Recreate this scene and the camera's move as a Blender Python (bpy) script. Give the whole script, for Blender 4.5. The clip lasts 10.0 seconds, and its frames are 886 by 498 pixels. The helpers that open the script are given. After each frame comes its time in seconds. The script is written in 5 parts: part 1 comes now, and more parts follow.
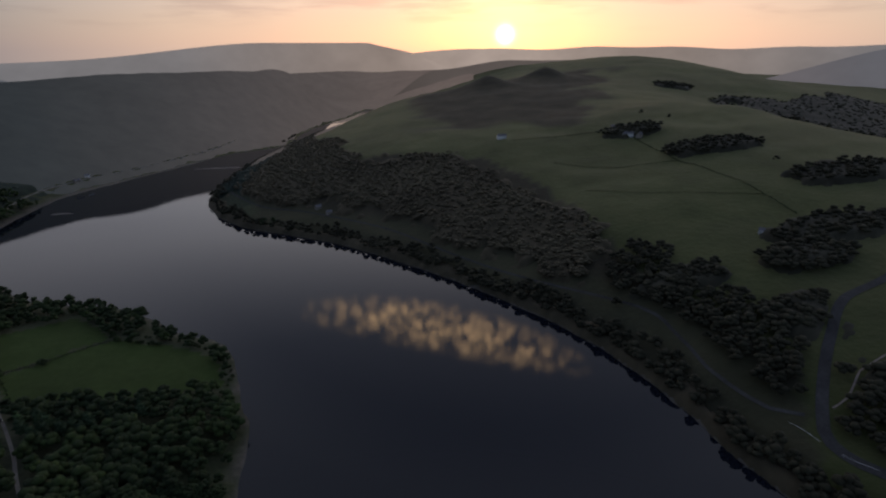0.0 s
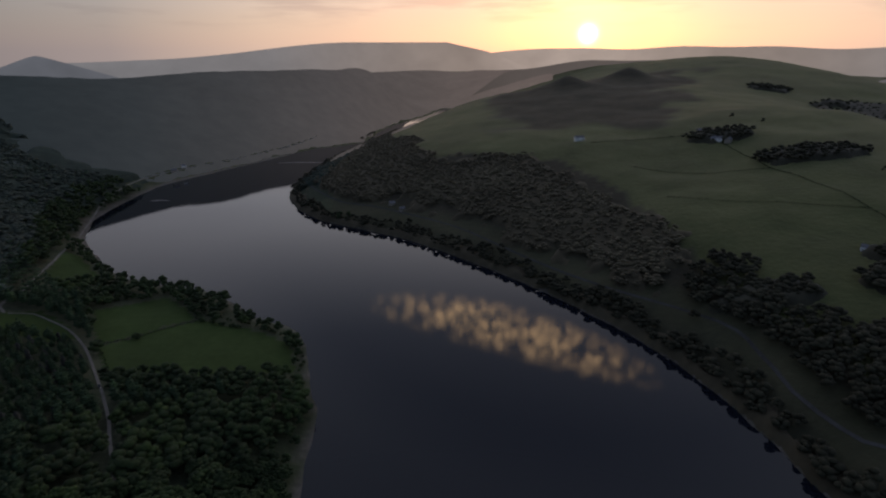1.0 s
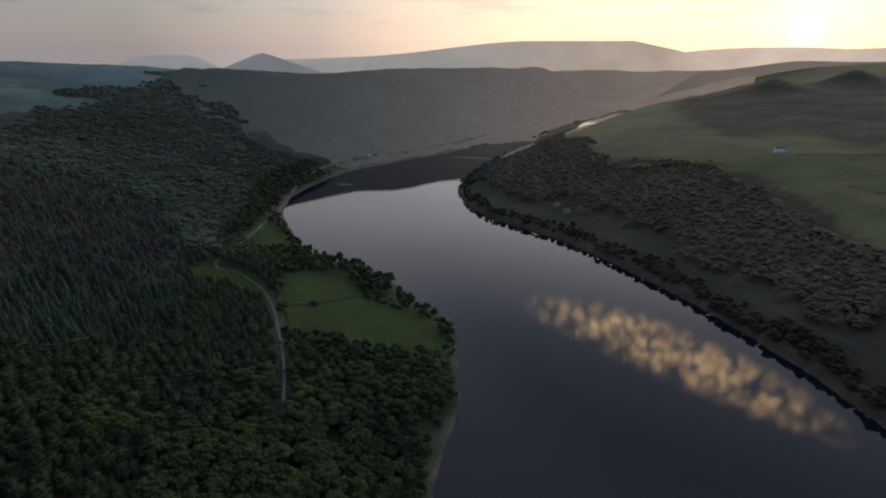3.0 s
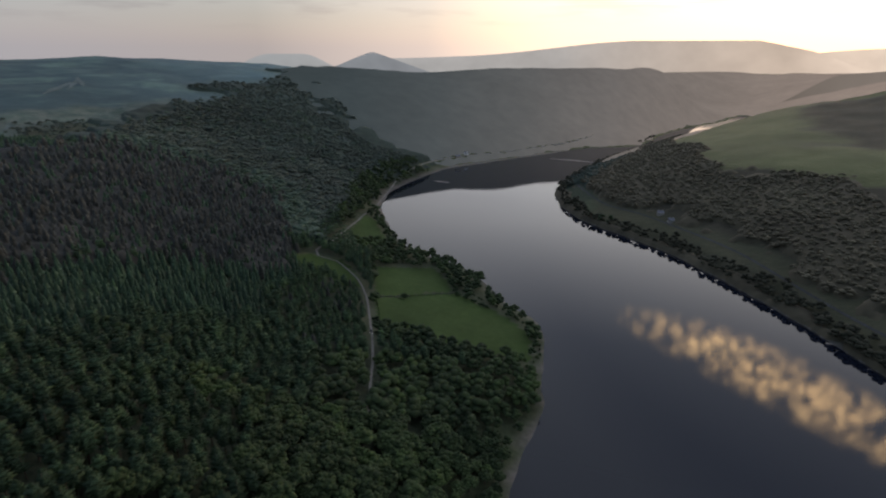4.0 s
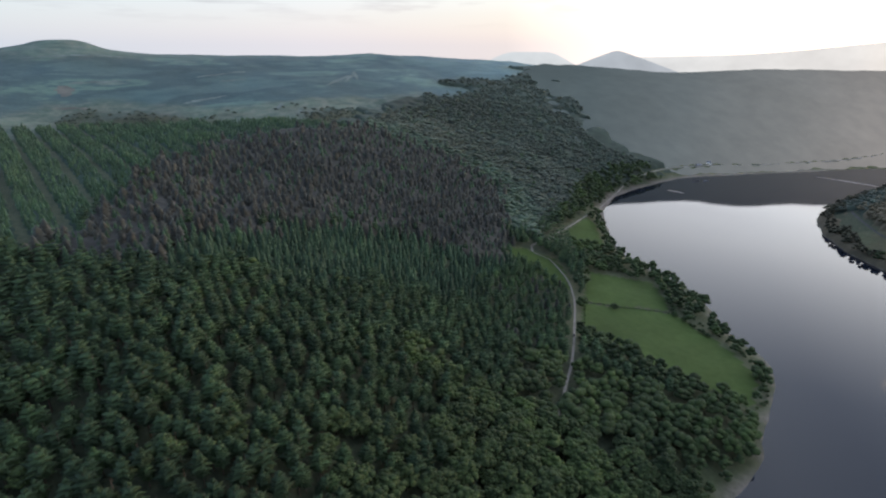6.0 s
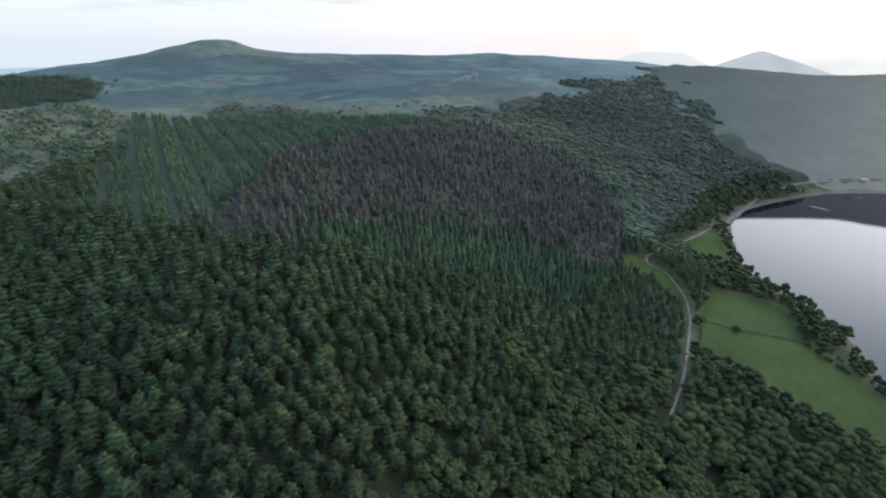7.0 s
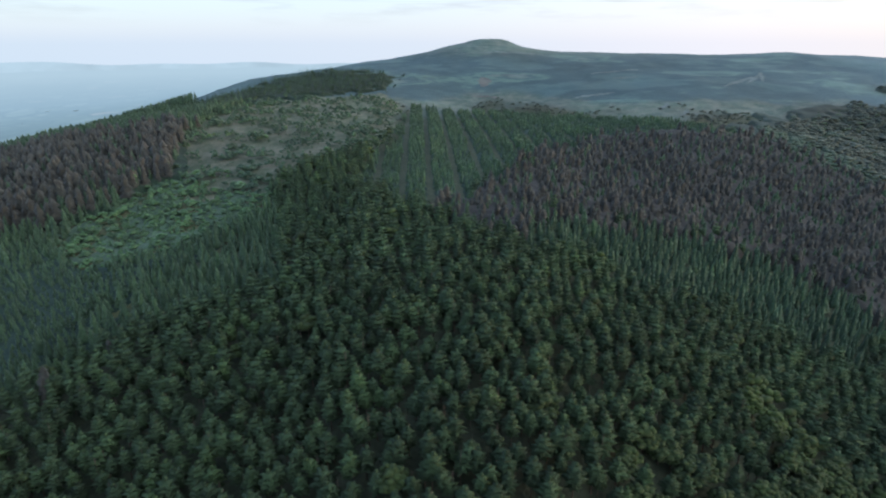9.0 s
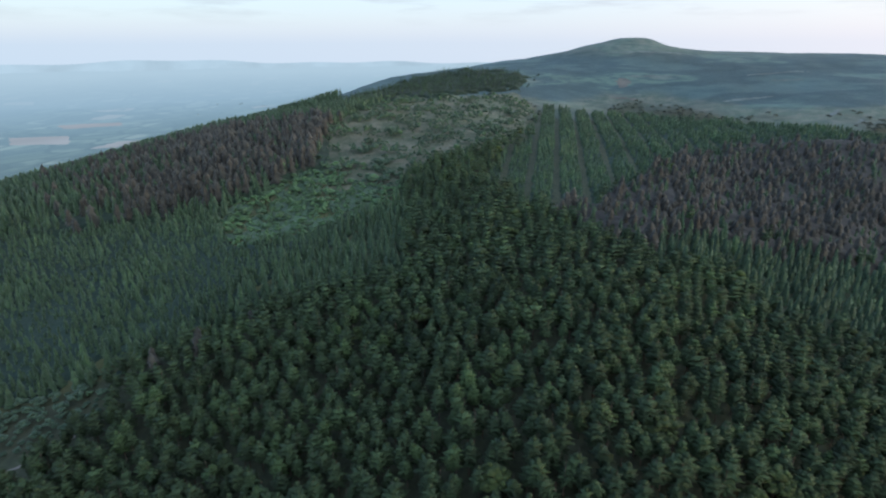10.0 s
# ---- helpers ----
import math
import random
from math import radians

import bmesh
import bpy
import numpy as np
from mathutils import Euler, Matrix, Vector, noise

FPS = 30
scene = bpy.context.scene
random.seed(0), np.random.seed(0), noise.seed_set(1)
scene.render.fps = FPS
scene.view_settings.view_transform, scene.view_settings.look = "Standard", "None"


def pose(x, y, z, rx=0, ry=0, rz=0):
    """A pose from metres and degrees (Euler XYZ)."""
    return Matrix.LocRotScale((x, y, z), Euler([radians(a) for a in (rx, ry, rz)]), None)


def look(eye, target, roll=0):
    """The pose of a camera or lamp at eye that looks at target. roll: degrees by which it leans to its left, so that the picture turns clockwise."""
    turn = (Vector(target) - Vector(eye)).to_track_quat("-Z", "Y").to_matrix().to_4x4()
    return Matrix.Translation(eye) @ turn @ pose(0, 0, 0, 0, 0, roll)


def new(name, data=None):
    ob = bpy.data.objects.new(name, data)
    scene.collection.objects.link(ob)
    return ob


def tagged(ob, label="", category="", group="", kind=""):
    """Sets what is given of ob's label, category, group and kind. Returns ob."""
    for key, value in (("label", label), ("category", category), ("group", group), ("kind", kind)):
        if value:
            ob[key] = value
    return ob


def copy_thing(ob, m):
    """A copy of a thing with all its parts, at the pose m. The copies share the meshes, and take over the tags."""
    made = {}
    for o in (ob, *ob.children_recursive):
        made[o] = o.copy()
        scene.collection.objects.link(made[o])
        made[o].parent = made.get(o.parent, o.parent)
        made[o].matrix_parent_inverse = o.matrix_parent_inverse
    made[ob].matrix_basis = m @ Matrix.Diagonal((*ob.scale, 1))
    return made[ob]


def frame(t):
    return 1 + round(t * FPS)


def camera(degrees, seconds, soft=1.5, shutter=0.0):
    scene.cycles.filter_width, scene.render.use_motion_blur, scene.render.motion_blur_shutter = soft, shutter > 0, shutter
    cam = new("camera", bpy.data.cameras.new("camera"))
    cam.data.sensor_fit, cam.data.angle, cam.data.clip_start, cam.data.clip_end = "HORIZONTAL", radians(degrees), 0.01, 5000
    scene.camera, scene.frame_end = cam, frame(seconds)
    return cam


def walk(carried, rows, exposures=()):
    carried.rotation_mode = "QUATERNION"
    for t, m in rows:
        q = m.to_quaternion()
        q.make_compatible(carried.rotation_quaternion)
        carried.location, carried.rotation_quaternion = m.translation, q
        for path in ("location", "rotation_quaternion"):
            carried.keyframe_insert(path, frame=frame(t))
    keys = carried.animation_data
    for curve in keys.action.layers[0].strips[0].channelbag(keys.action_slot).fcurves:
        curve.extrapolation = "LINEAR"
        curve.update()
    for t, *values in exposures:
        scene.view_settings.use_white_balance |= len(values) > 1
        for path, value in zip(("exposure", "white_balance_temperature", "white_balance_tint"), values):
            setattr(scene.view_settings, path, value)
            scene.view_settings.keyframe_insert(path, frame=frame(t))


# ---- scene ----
cam = camera(78.61, 10.0, soft=2.2)

# A drone hovering 250 m over a reservoir turns slowly to its left: seconds, tilt, roll, heading.
EYE = (0.0, 0.0, 250.0)
TURN = [
    (0.0, 69.76, 0.22, 0.00),
    (0.5, 69.75, 0.19, 3.81),
    (1.0, 69.74, 0.14, 7.89),
    (1.5, 69.78, 0.02, 12.10),
    (2.0, 69.75, -0.02, 16.48),
    (2.5, 69.68, 0.03, 21.01),
    (4.0, 69.59, -0.12, 36.22),
    (4.5, 69.54, -0.16, 41.86),
    (5.0, 69.47, -0.08, 47.82),
    (5.5, 69.43, -0.06, 54.00),
    (7.0, 69.33, -0.09, 72.20),
    (7.5, 69.30, -0.13, 78.36),
    (8.0, 69.31, -0.08, 84.68),
    (8.5, 69.26, -0.02, 91.35),
    (9.0, 69.21, 0.08, 98.20),
    (9.5, 69.20, 0.21, 105.02),
    (10.0, 69.20, 0.24, 111.70),
]
walk(cam, [(t, pose(*EYE, a, b, c)) for t, a, b, c in TURN],
     exposures=[(0.0, -0.18, 6500, 18), (1.5, -0.08, 6500, 18), (2.5, 0.30, 6600, 16), (4.0, 0.98, 6800, 13), (5.5, 1.72, 6650, 12), (7.0, 2.22, 6500, 10),
                (8.5, 2.20, 6350, 10), (10.0, 2.10, 6250, 10)])

# ---------------------------------------------------------------- sky and sun
SUN_HEADING, SUN_HEIGHT = radians(-6.1), radians(1.35)
SUN_DIR = Vector((-math.sin(SUN_HEADING) * math.cos(SUN_HEIGHT), math.cos(SUN_HEADING) * math.cos(SUN_HEIGHT), math.sin(SUN_HEIGHT)))


def rgb(r, g, b):
    return (r, g, b, 1.0)


def node(tree, kind, **settings):
    n = tree.nodes.new(kind)
    for key, value in settings.items():
        setattr(n, key, value)
    return n


def ramp(tree, stops, source, interpolation="LINEAR"):
    n = tree.nodes.new("ShaderNodeValToRGB")
    n.color_ramp.interpolation = interpolation
    while len(n.color_ramp.elements) < len(stops):
        n.color_ramp.elements.new(0.5)
    for e, (p, c) in zip(n.color_ramp.elements, stops):
        e.position, e.color = p, c if len(c) == 4 else (*c, 1.0)
    tree.links.new(source, n.inputs[0])
    return n.outputs[0]


def maths(tree, op, a, b=None, clamp=False):
    n = tree.nodes.new("ShaderNodeMath")
    n.operation, n.use_clamp = op, clamp
    for i, v in enumerate((a, b)):
        if v is None:
            continue
        if isinstance(v, (int, float)):
            n.inputs[i].default_value = v
        else:
            tree.links.new(v, n.inputs[i])
    return n.outputs[0]


def mixed(tree, factor, a, b, blend="MIX"):
    n = tree.nodes.new("ShaderNodeMix")
    n.data_type, n.blend_type = "RGBA", blend
    for sock, v in ((n.inputs[0], factor), (n.inputs[6], a), (n.inputs[7], b)):
        if isinstance(v, (int, float, tuple)):
            sock.default_value = v
        else:
            tree.links.new(v, sock)
    return n.outputs[2]


def noise_tex(tree, scale, detail=4.0, coord=None, rough=0.55):
    n = tree.nodes.new("ShaderNodeTexNoise")
    n.inputs["Scale"].default_value, n.inputs["Detail"].default_value, n.inputs["Roughness"].default_value = scale, detail, rough
    if coord is not None:
        tree.links.new(coord, n.inputs["Vector"])
    return n.outputs[0]


def make_world():
    world = bpy.data.worlds.new("dusk_sky")
    scene.world = world
    world.use_nodes = True
    t = world.node_tree
    t.nodes.clear()
    sky = node(t, "ShaderNodeTexSky", sky_type="NISHITA", sun_disc=False)
    sky.sun_elevation, sky.sun_rotation = SUN_HEIGHT + radians(1.0), -SUN_HEADING
    sky.altitude, sky.air_density, sky.dust_density, sky.ozone_density = 300, 1.0, 1.5, 2.5
    way = node(t, "ShaderNodeTexCoord").outputs["Generated"]
    split = node(t, "ShaderNodeSeparateXYZ")
    t.links.new(way, split.inputs[0])
    up = split.outputs[2]
    dot = node(t, "ShaderNodeVectorMath", operation="DOT_PRODUCT")
    t.links.new(way, dot.inputs[0])
    dot.inputs[1].default_value = SUN_DIR
    near = dot.outputs["Value"]
    # pale dusk haze over the whole dome, peach towards the sun and blue away from it
    side = maths(t, "MULTIPLY_ADD", near, 0.5)
    side.node.inputs[2].default_value = 0.5
    low = ramp(t, [(0.0, (0.13, 0.165, 0.20)), (0.35, (0.155, 0.177, 0.205)), (0.6, (0.188, 0.192, 0.212)), (0.75, (0.195, 0.190, 0.198)), (0.86, (0.35, 0.315, 0.30)), (0.93, (0.67, 0.525, 0.42)), (0.975, (0.82, 0.60, 0.465)),
                   (0.99, (0.84, 0.59, 0.47)), (1.0, (0.97, 0.67, 0.46))], side)
    clear = ramp(t, [(0.0, (0.125, 0.18, 0.28)), (0.5, (0.17, 0.205, 0.28)), (0.68, (0.30, 0.32, 0.37)), (0.80, (0.47, 0.48, 0.50)), (0.90, (0.64, 0.655, 0.675)), (1.0, (0.88, 0.88, 0.87))], side)
    # Includes an added, unseen bright ring about 45 degrees off the sun, brightening the water.
    high = ramp(t, [(0.0, (0.125, 0.18, 0.30)), (0.6, (0.16, 0.195, 0.28)), (0.70, (0.26, 0.275, 0.32)), (0.83, (0.33, 0.375, 0.435)), (0.865, (0.31, 0.35, 0.41)), (0.90, (0.185, 0.215, 0.27)), (1.0, (0.18, 0.21, 0.26))], side)
    lift = ramp(t, [(0.30, (0, 0, 0)), (0.48, (0.85, 0.85, 0.85)), (0.65, (1, 1, 1))], up)
    rise = ramp(t, [(0.05, (0, 0, 0)), (0.12, (0.15, 0.15, 0.15)), (0.24, (1, 1, 1))], up)
    haze = mixed(t, lift, mixed(t, rise, low, clear), high)
    # the sun's disc and its aureole
    front = maths(t, "MAXIMUM", near, 0.0)
    glow = mixed(t, maths(t, "POWER", front, 500.0), rgb(0, 0, 0), rgb(0.42, 0.25, 0.07))
    disc = mixed(t, maths(t, "POWER", front, 17000.0), rgb(0, 0, 0), rgb(7.0, 5.6, 3.4))
    sun_col = mixed(t, 1.0, glow, disc, "ADD")
    # thin grey streaks low over the hills, and one flock of small sunlit clouds higher up
    flat = node(t, "ShaderNodeMapping")
    flat.inputs["Scale"].default_value = (3.0, 3.0, 26.0)
    t.links.new(way, flat.inputs[0])
    streak = ramp(t, [(0.50, (0, 0, 0)), (0.66, (1, 1, 1))], noise_tex(t, 2.2, 5.0, flat.outputs[0]))
    band = ramp(t, [(0.025, (0, 0, 0)), (0.065, (1, 1, 1)), (0.15, (1, 1, 1)), (0.3, (0, 0, 0))], up)
    streak = maths(t, "MULTIPLY", maths(t, "MULTIPLY", streak, band), 0.35)
    base = mixed(t, 1.0, haze, mixed(t, 1.0, sky.outputs[0], rgb(0.05, 0.05, 0.05), "MULTIPLY"), "ADD")
    base = mixed(t, streak, base, mixed(t, 1.0, base, rgb(0.55, 0.50, 0.55), "MULTIPLY"))
    cloud_dir = Vector((-math.sin(radians(-0.5)) * math.cos(radians(28.7)), math.cos(radians(-0.5)) * math.cos(radians(28.7)), math.sin(radians(28.7))))
    off = node(t, "ShaderNodeVectorMath", operation="SUBTRACT")
    t.links.new(way, off.inputs[0])
    off.inputs[1].default_value = cloud_dir
    squash = node(t, "ShaderNodeMapping")
    squash.inputs["Scale"].default_value = (3.6, 5.0, 23.0)
    slant = node(t, "ShaderNodeMapping")
    slant.inputs["Rotation"].default_value = (0, radians(10), 0)
    t.links.new(off.outputs[0], slant.inputs[0])
    t.links.new(slant.outputs[0], squash.inputs[0])
    length = node(t, "ShaderNodeVectorMath", operation="LENGTH")
    t.links.new(squash.outputs[0], length.inputs[0])
    body = ramp(t, [(0.0, (1, 1, 1)), (0.55, (0.85, 0.85, 0.85)), (1.0, (0, 0, 0))], length.outputs["Value"])
    ball = node(t, "ShaderNodeTexVoronoi", feature="SMOOTH_F1")
    ball.inputs["Scale"].default_value, ball.inputs["Smoothness"].default_value = 56.0, 0.5
    bent = node(t, "ShaderNodeMix", data_type="VECTOR")
    bent.inputs[0].default_value = 0.035
    curl = node(t, "ShaderNodeTexNoise")
    curl.inputs["Scale"].default_value, curl.inputs["Detail"].default_value = 60.0, 3.0
    t.links.new(way, curl.inputs["Vector"])
    t.links.new(way, bent.inputs[4])
    t.links.new(curl.outputs["Color"], bent.inputs[5])
    t.links.new(bent.outputs[1], ball.inputs["Vector"])
    puff = ramp(t, [(0.12, (1, 1, 1)), (0.42, (0.52, 0.52, 0.52)), (0.74, (0.0, 0.0, 0.0))], ball.outputs["Distance"])
    gaps = ramp(t, [(0.36, (0.05, 0.05, 0.05)), (0.53, (1, 1, 1))], noise_tex(t, 26.0, 4.0, way, 0.6))
    cloud = maths(t, "MULTIPLY", body, maths(t, "MULTIPLY", puff, gaps))
    out = mixed(t, cloud, mixed(t, 1.0, base, sun_col, "ADD"), rgb(4.7, 3.25, 1.75))
    bg = node(t, "ShaderNodeBackground")
    bg.inputs[1].default_value = 1.0
    t.links.new(out, bg.inputs[0])
    t.links.new(bg.outputs[0], node(t, "ShaderNodeOutputWorld").inputs[0])


make_world()
sun_data = bpy.data.lights.new("sun", "SUN")
sun_data.energy, sun_data.angle, sun_data.color = 0.6, radians(6), (1.0, 0.62, 0.34)
sun = new("sun", sun_data)
sun.matrix_world = look(SUN_DIR * 100, (0, 0, 0))

# ---------------------------------------------------------------- materials


def surface(name, colours, scale, rough=0.9, sheen=0.0, bump=0.0, bump_scale=1.0, tint=None, second=None, sheen_tint=(1.0, 1.0, 1.0), even=False):
    """A rough natural surface: colour stops along a noise of that scale (1/m), a second broader noise, and relief."""
    m = bpy.data.materials.new(name)
    m.use_nodes = True
    t = m.node_tree
    b = t.nodes["Principled BSDF"]
    at = node(t, "ShaderNodeNewGeometry").outputs["Position"]
    col = ramp(t, [(0.3 + 0.4 * i / max(1, len(colours) - 1), c) for i, c in enumerate(colours)], noise_tex(t, scale, 5.0, at))
    broad = ramp(t, [(0.3, (0.75, 0.75, 0.75)), (0.7, (1.25, 1.25, 1.25))], noise_tex(t, second or scale * 0.12, 3.0, at))
    col = mixed(t, 1.0, col, broad, "MULTIPLY")
    if tint:
        a = node(t, "ShaderNodeAttribute", attribute_name="tint").outputs["Fac"]
        col = mixed(t, 1.0, col, ramp(t, tint, a), "MULTIPLY")
    if tint and not even:
        lot = node(t, "ShaderNodeNewGeometry").outputs["Random Per Island"]
        col = mixed(t, 1.0, col, ramp(t, [(0.0, (0.84, 0.84, 0.84)), (1.0, (1.16, 1.16, 1.14))], lot), "MULTIPLY")
    t.links.new(col, b.inputs["Base Color"])
    b.inputs["Roughness"].default_value = rough
    b.inputs["Specular IOR Level"].default_value = 0.12
    # On distant woods the sheen and its tint stand in for haze.
    b.inputs["Sheen Weight"].default_value = sheen
    b.inputs["Sheen Roughness"].default_value = 0.6
    b.inputs["Sheen Tint"].default_value = rgb(*sheen_tint)
    if bump:
        n = node(t, "ShaderNodeBump")
        n.inputs["Strength"].default_value, n.inputs["Distance"].default_value = bump, 1.0
        t.links.new(noise_tex(t, bump_scale, 4.0, at), n.inputs["Height"])
        t.links.new(n.outputs[0], b.inputs["Normal"])
    return m


LEAF_TINT = [(0.0, (0.60, 0.64, 0.66)), (0.5, (1, 1, 1)), (0.8, (1.14, 1.17, 1.07)), (1.0, (1.32, 1.36, 1.12))]
MAT_PINE = surface("pine_needles", [(0.029, 0.054, 0.026), (0.058, 0.094, 0.042)], 1.4, sheen=0.03, bump=0.9, bump_scale=3.0, tint=LEAF_TINT, second=0.05)
MAT_SPRUCE = surface("spruce_needles", [(0.024, 0.046, 0.025), (0.050, 0.084, 0.045)], 0.9, sheen=0.11, sheen_tint=(0.84, 1.0, 0.78), tint=LEAF_TINT, second=0.05)
MAT_LARCH = surface("brown_needles", [(0.034, 0.035, 0.028), (0.048, 0.048, 0.039)], 0.9, sheen=0.08, sheen_tint=(0.92, 0.96, 0.95), tint=[(0.0, (0.85, 0.90, 0.88)), (0.5, (1, 1, 1)), (1.0, (1.12, 1.08, 1.03))], second=0.03)
MAT_LEAF = surface("broad_leaves", [(0.021, 0.033, 0.0125), (0.042, 0.061, 0.021)], 0.7, sheen=0.025, bump=0.6, bump_scale=2.0, tint=LEAF_TINT, second=0.04)
SOFT_TINT = [(0.0, (0.85, 0.87, 0.87)), (1.0, (1.15, 1.13, 1.1))]
# Darker than the leaves: shade between the far crowns is put into this colour.
MAT_GAP_SHADE = surface("crown_gap_shade", [(0.030, 0.042, 0.031), (0.042, 0.056, 0.042)], 0.08, sheen=0.02, tint=SOFT_TINT, second=0.005, even=True)
# Brown woods, lightened and warmly sheened in place of haze towards the sun.
MAT_BANK_CANOPY = surface("bank_canopy", [(0.050, 0.044, 0.027), (0.070, 0.060, 0.037)], 0.12, sheen=0.15, tint=SOFT_TINT, second=0.012, sheen_tint=(1.0, 0.80, 0.58), even=True)
MAT_BANK_OAK = surface("bank_oak_leaves", [(0.068, 0.060, 0.037), (0.094, 0.082, 0.050)], 0.12, sheen=0.15, tint=SOFT_TINT, second=0.012, sheen_tint=(1.0, 0.80, 0.58))
MAT_BROWN_CANOPY = surface("brown_canopy", [(0.031, 0.031, 0.026), (0.045, 0.043, 0.036)], 0.2, sheen=0.05, tint=SOFT_TINT, second=0.01, even=True)
# Low sheet darker than the needles; its colour holds the shade between young trees.
MAT_YOUNG_CANOPY = surface("young_canopy", [(0.014, 0.028, 0.020), (0.026, 0.045, 0.032)], 0.2, sheen=0.03, tint=SOFT_TINT, second=0.01, sheen_tint=(0.85, 1.0, 0.9), even=True)
MAT_RIDGE_CANOPY = surface("ridge_canopy", [(0.012, 0.024, 0.015), (0.023, 0.040, 0.024)], 0.2, sheen=0.03, tint=SOFT_TINT, second=0.01, even=True)
MAT_COPSE = surface("copse_canopy", [(0.034, 0.034, 0.022), (0.050, 0.047, 0.031)], 0.1, sheen=0.10, tint=SOFT_TINT, second=0.01, sheen_tint=(1.0, 0.9, 0.8), even=True)
MAT_OAK = surface("bank_leaves", [(0.025, 0.026, 0.015), (0.039, 0.038, 0.023)], 0.1, sheen=0.05, tint=SOFT_TINT, second=0.02, sheen_tint=(1.0, 0.82, 0.66), even=True)
MAT_SCRUB = surface("scrub_leaves", [(0.026, 0.052, 0.034), (0.054, 0.086, 0.052)], 0.5, sheen=0.08, sheen_tint=(0.88, 1.0, 0.80), tint=[(0.0, (0.85, 0.87, 0.87)), (0.6, (1.1, 1.1, 1.05)), (1.0, (1.45, 1.6, 1.1))], second=0.04)
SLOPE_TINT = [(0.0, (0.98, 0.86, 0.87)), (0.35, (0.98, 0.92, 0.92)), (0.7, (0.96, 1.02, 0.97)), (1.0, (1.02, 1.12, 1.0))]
# Paler, sheened leaf colour for distant woods: haze is put into it.
MAT_SLOPE = surface("slope_leaves", [(0.043, 0.061, 0.044), (0.059, 0.079, 0.057)], 0.08, sheen=0.05, tint=SLOPE_TINT, second=0.01, sheen_tint=(0.92, 0.96, 0.98))
MAT_BARK = surface("bark", [(0.06, 0.045, 0.035), (0.12, 0.09, 0.07)], 3.0)
MAT_PASTURE = surface("pasture", [(0.041, 0.066, 0.017), (0.055, 0.083, 0.023)], 0.15, sheen=0.0, bump=0.3, bump_scale=0.8, second=0.012)
MAT_SAND = surface("shore_sand", [(0.22, 0.18, 0.15), (0.34, 0.29, 0.25)], 0.2, second=0.03)
MAT_SCAR = surface("bare_peat", [(0.085, 0.092, 0.078), (0.145, 0.135, 0.112)], 0.06, second=0.02)
MAT_STRIP = surface("cut_heather", [(0.085, 0.108, 0.098), (0.14, 0.165, 0.148)], 0.05, second=0.02)
MAT_ROAD = surface("grey_tarmac", [(0.048, 0.047, 0.046), (0.072, 0.070, 0.068)], 0.5)
MAT_TRACK = surface("pale_tarmac", [(0.155, 0.145, 0.125), (0.21, 0.195, 0.17)], 0.5)


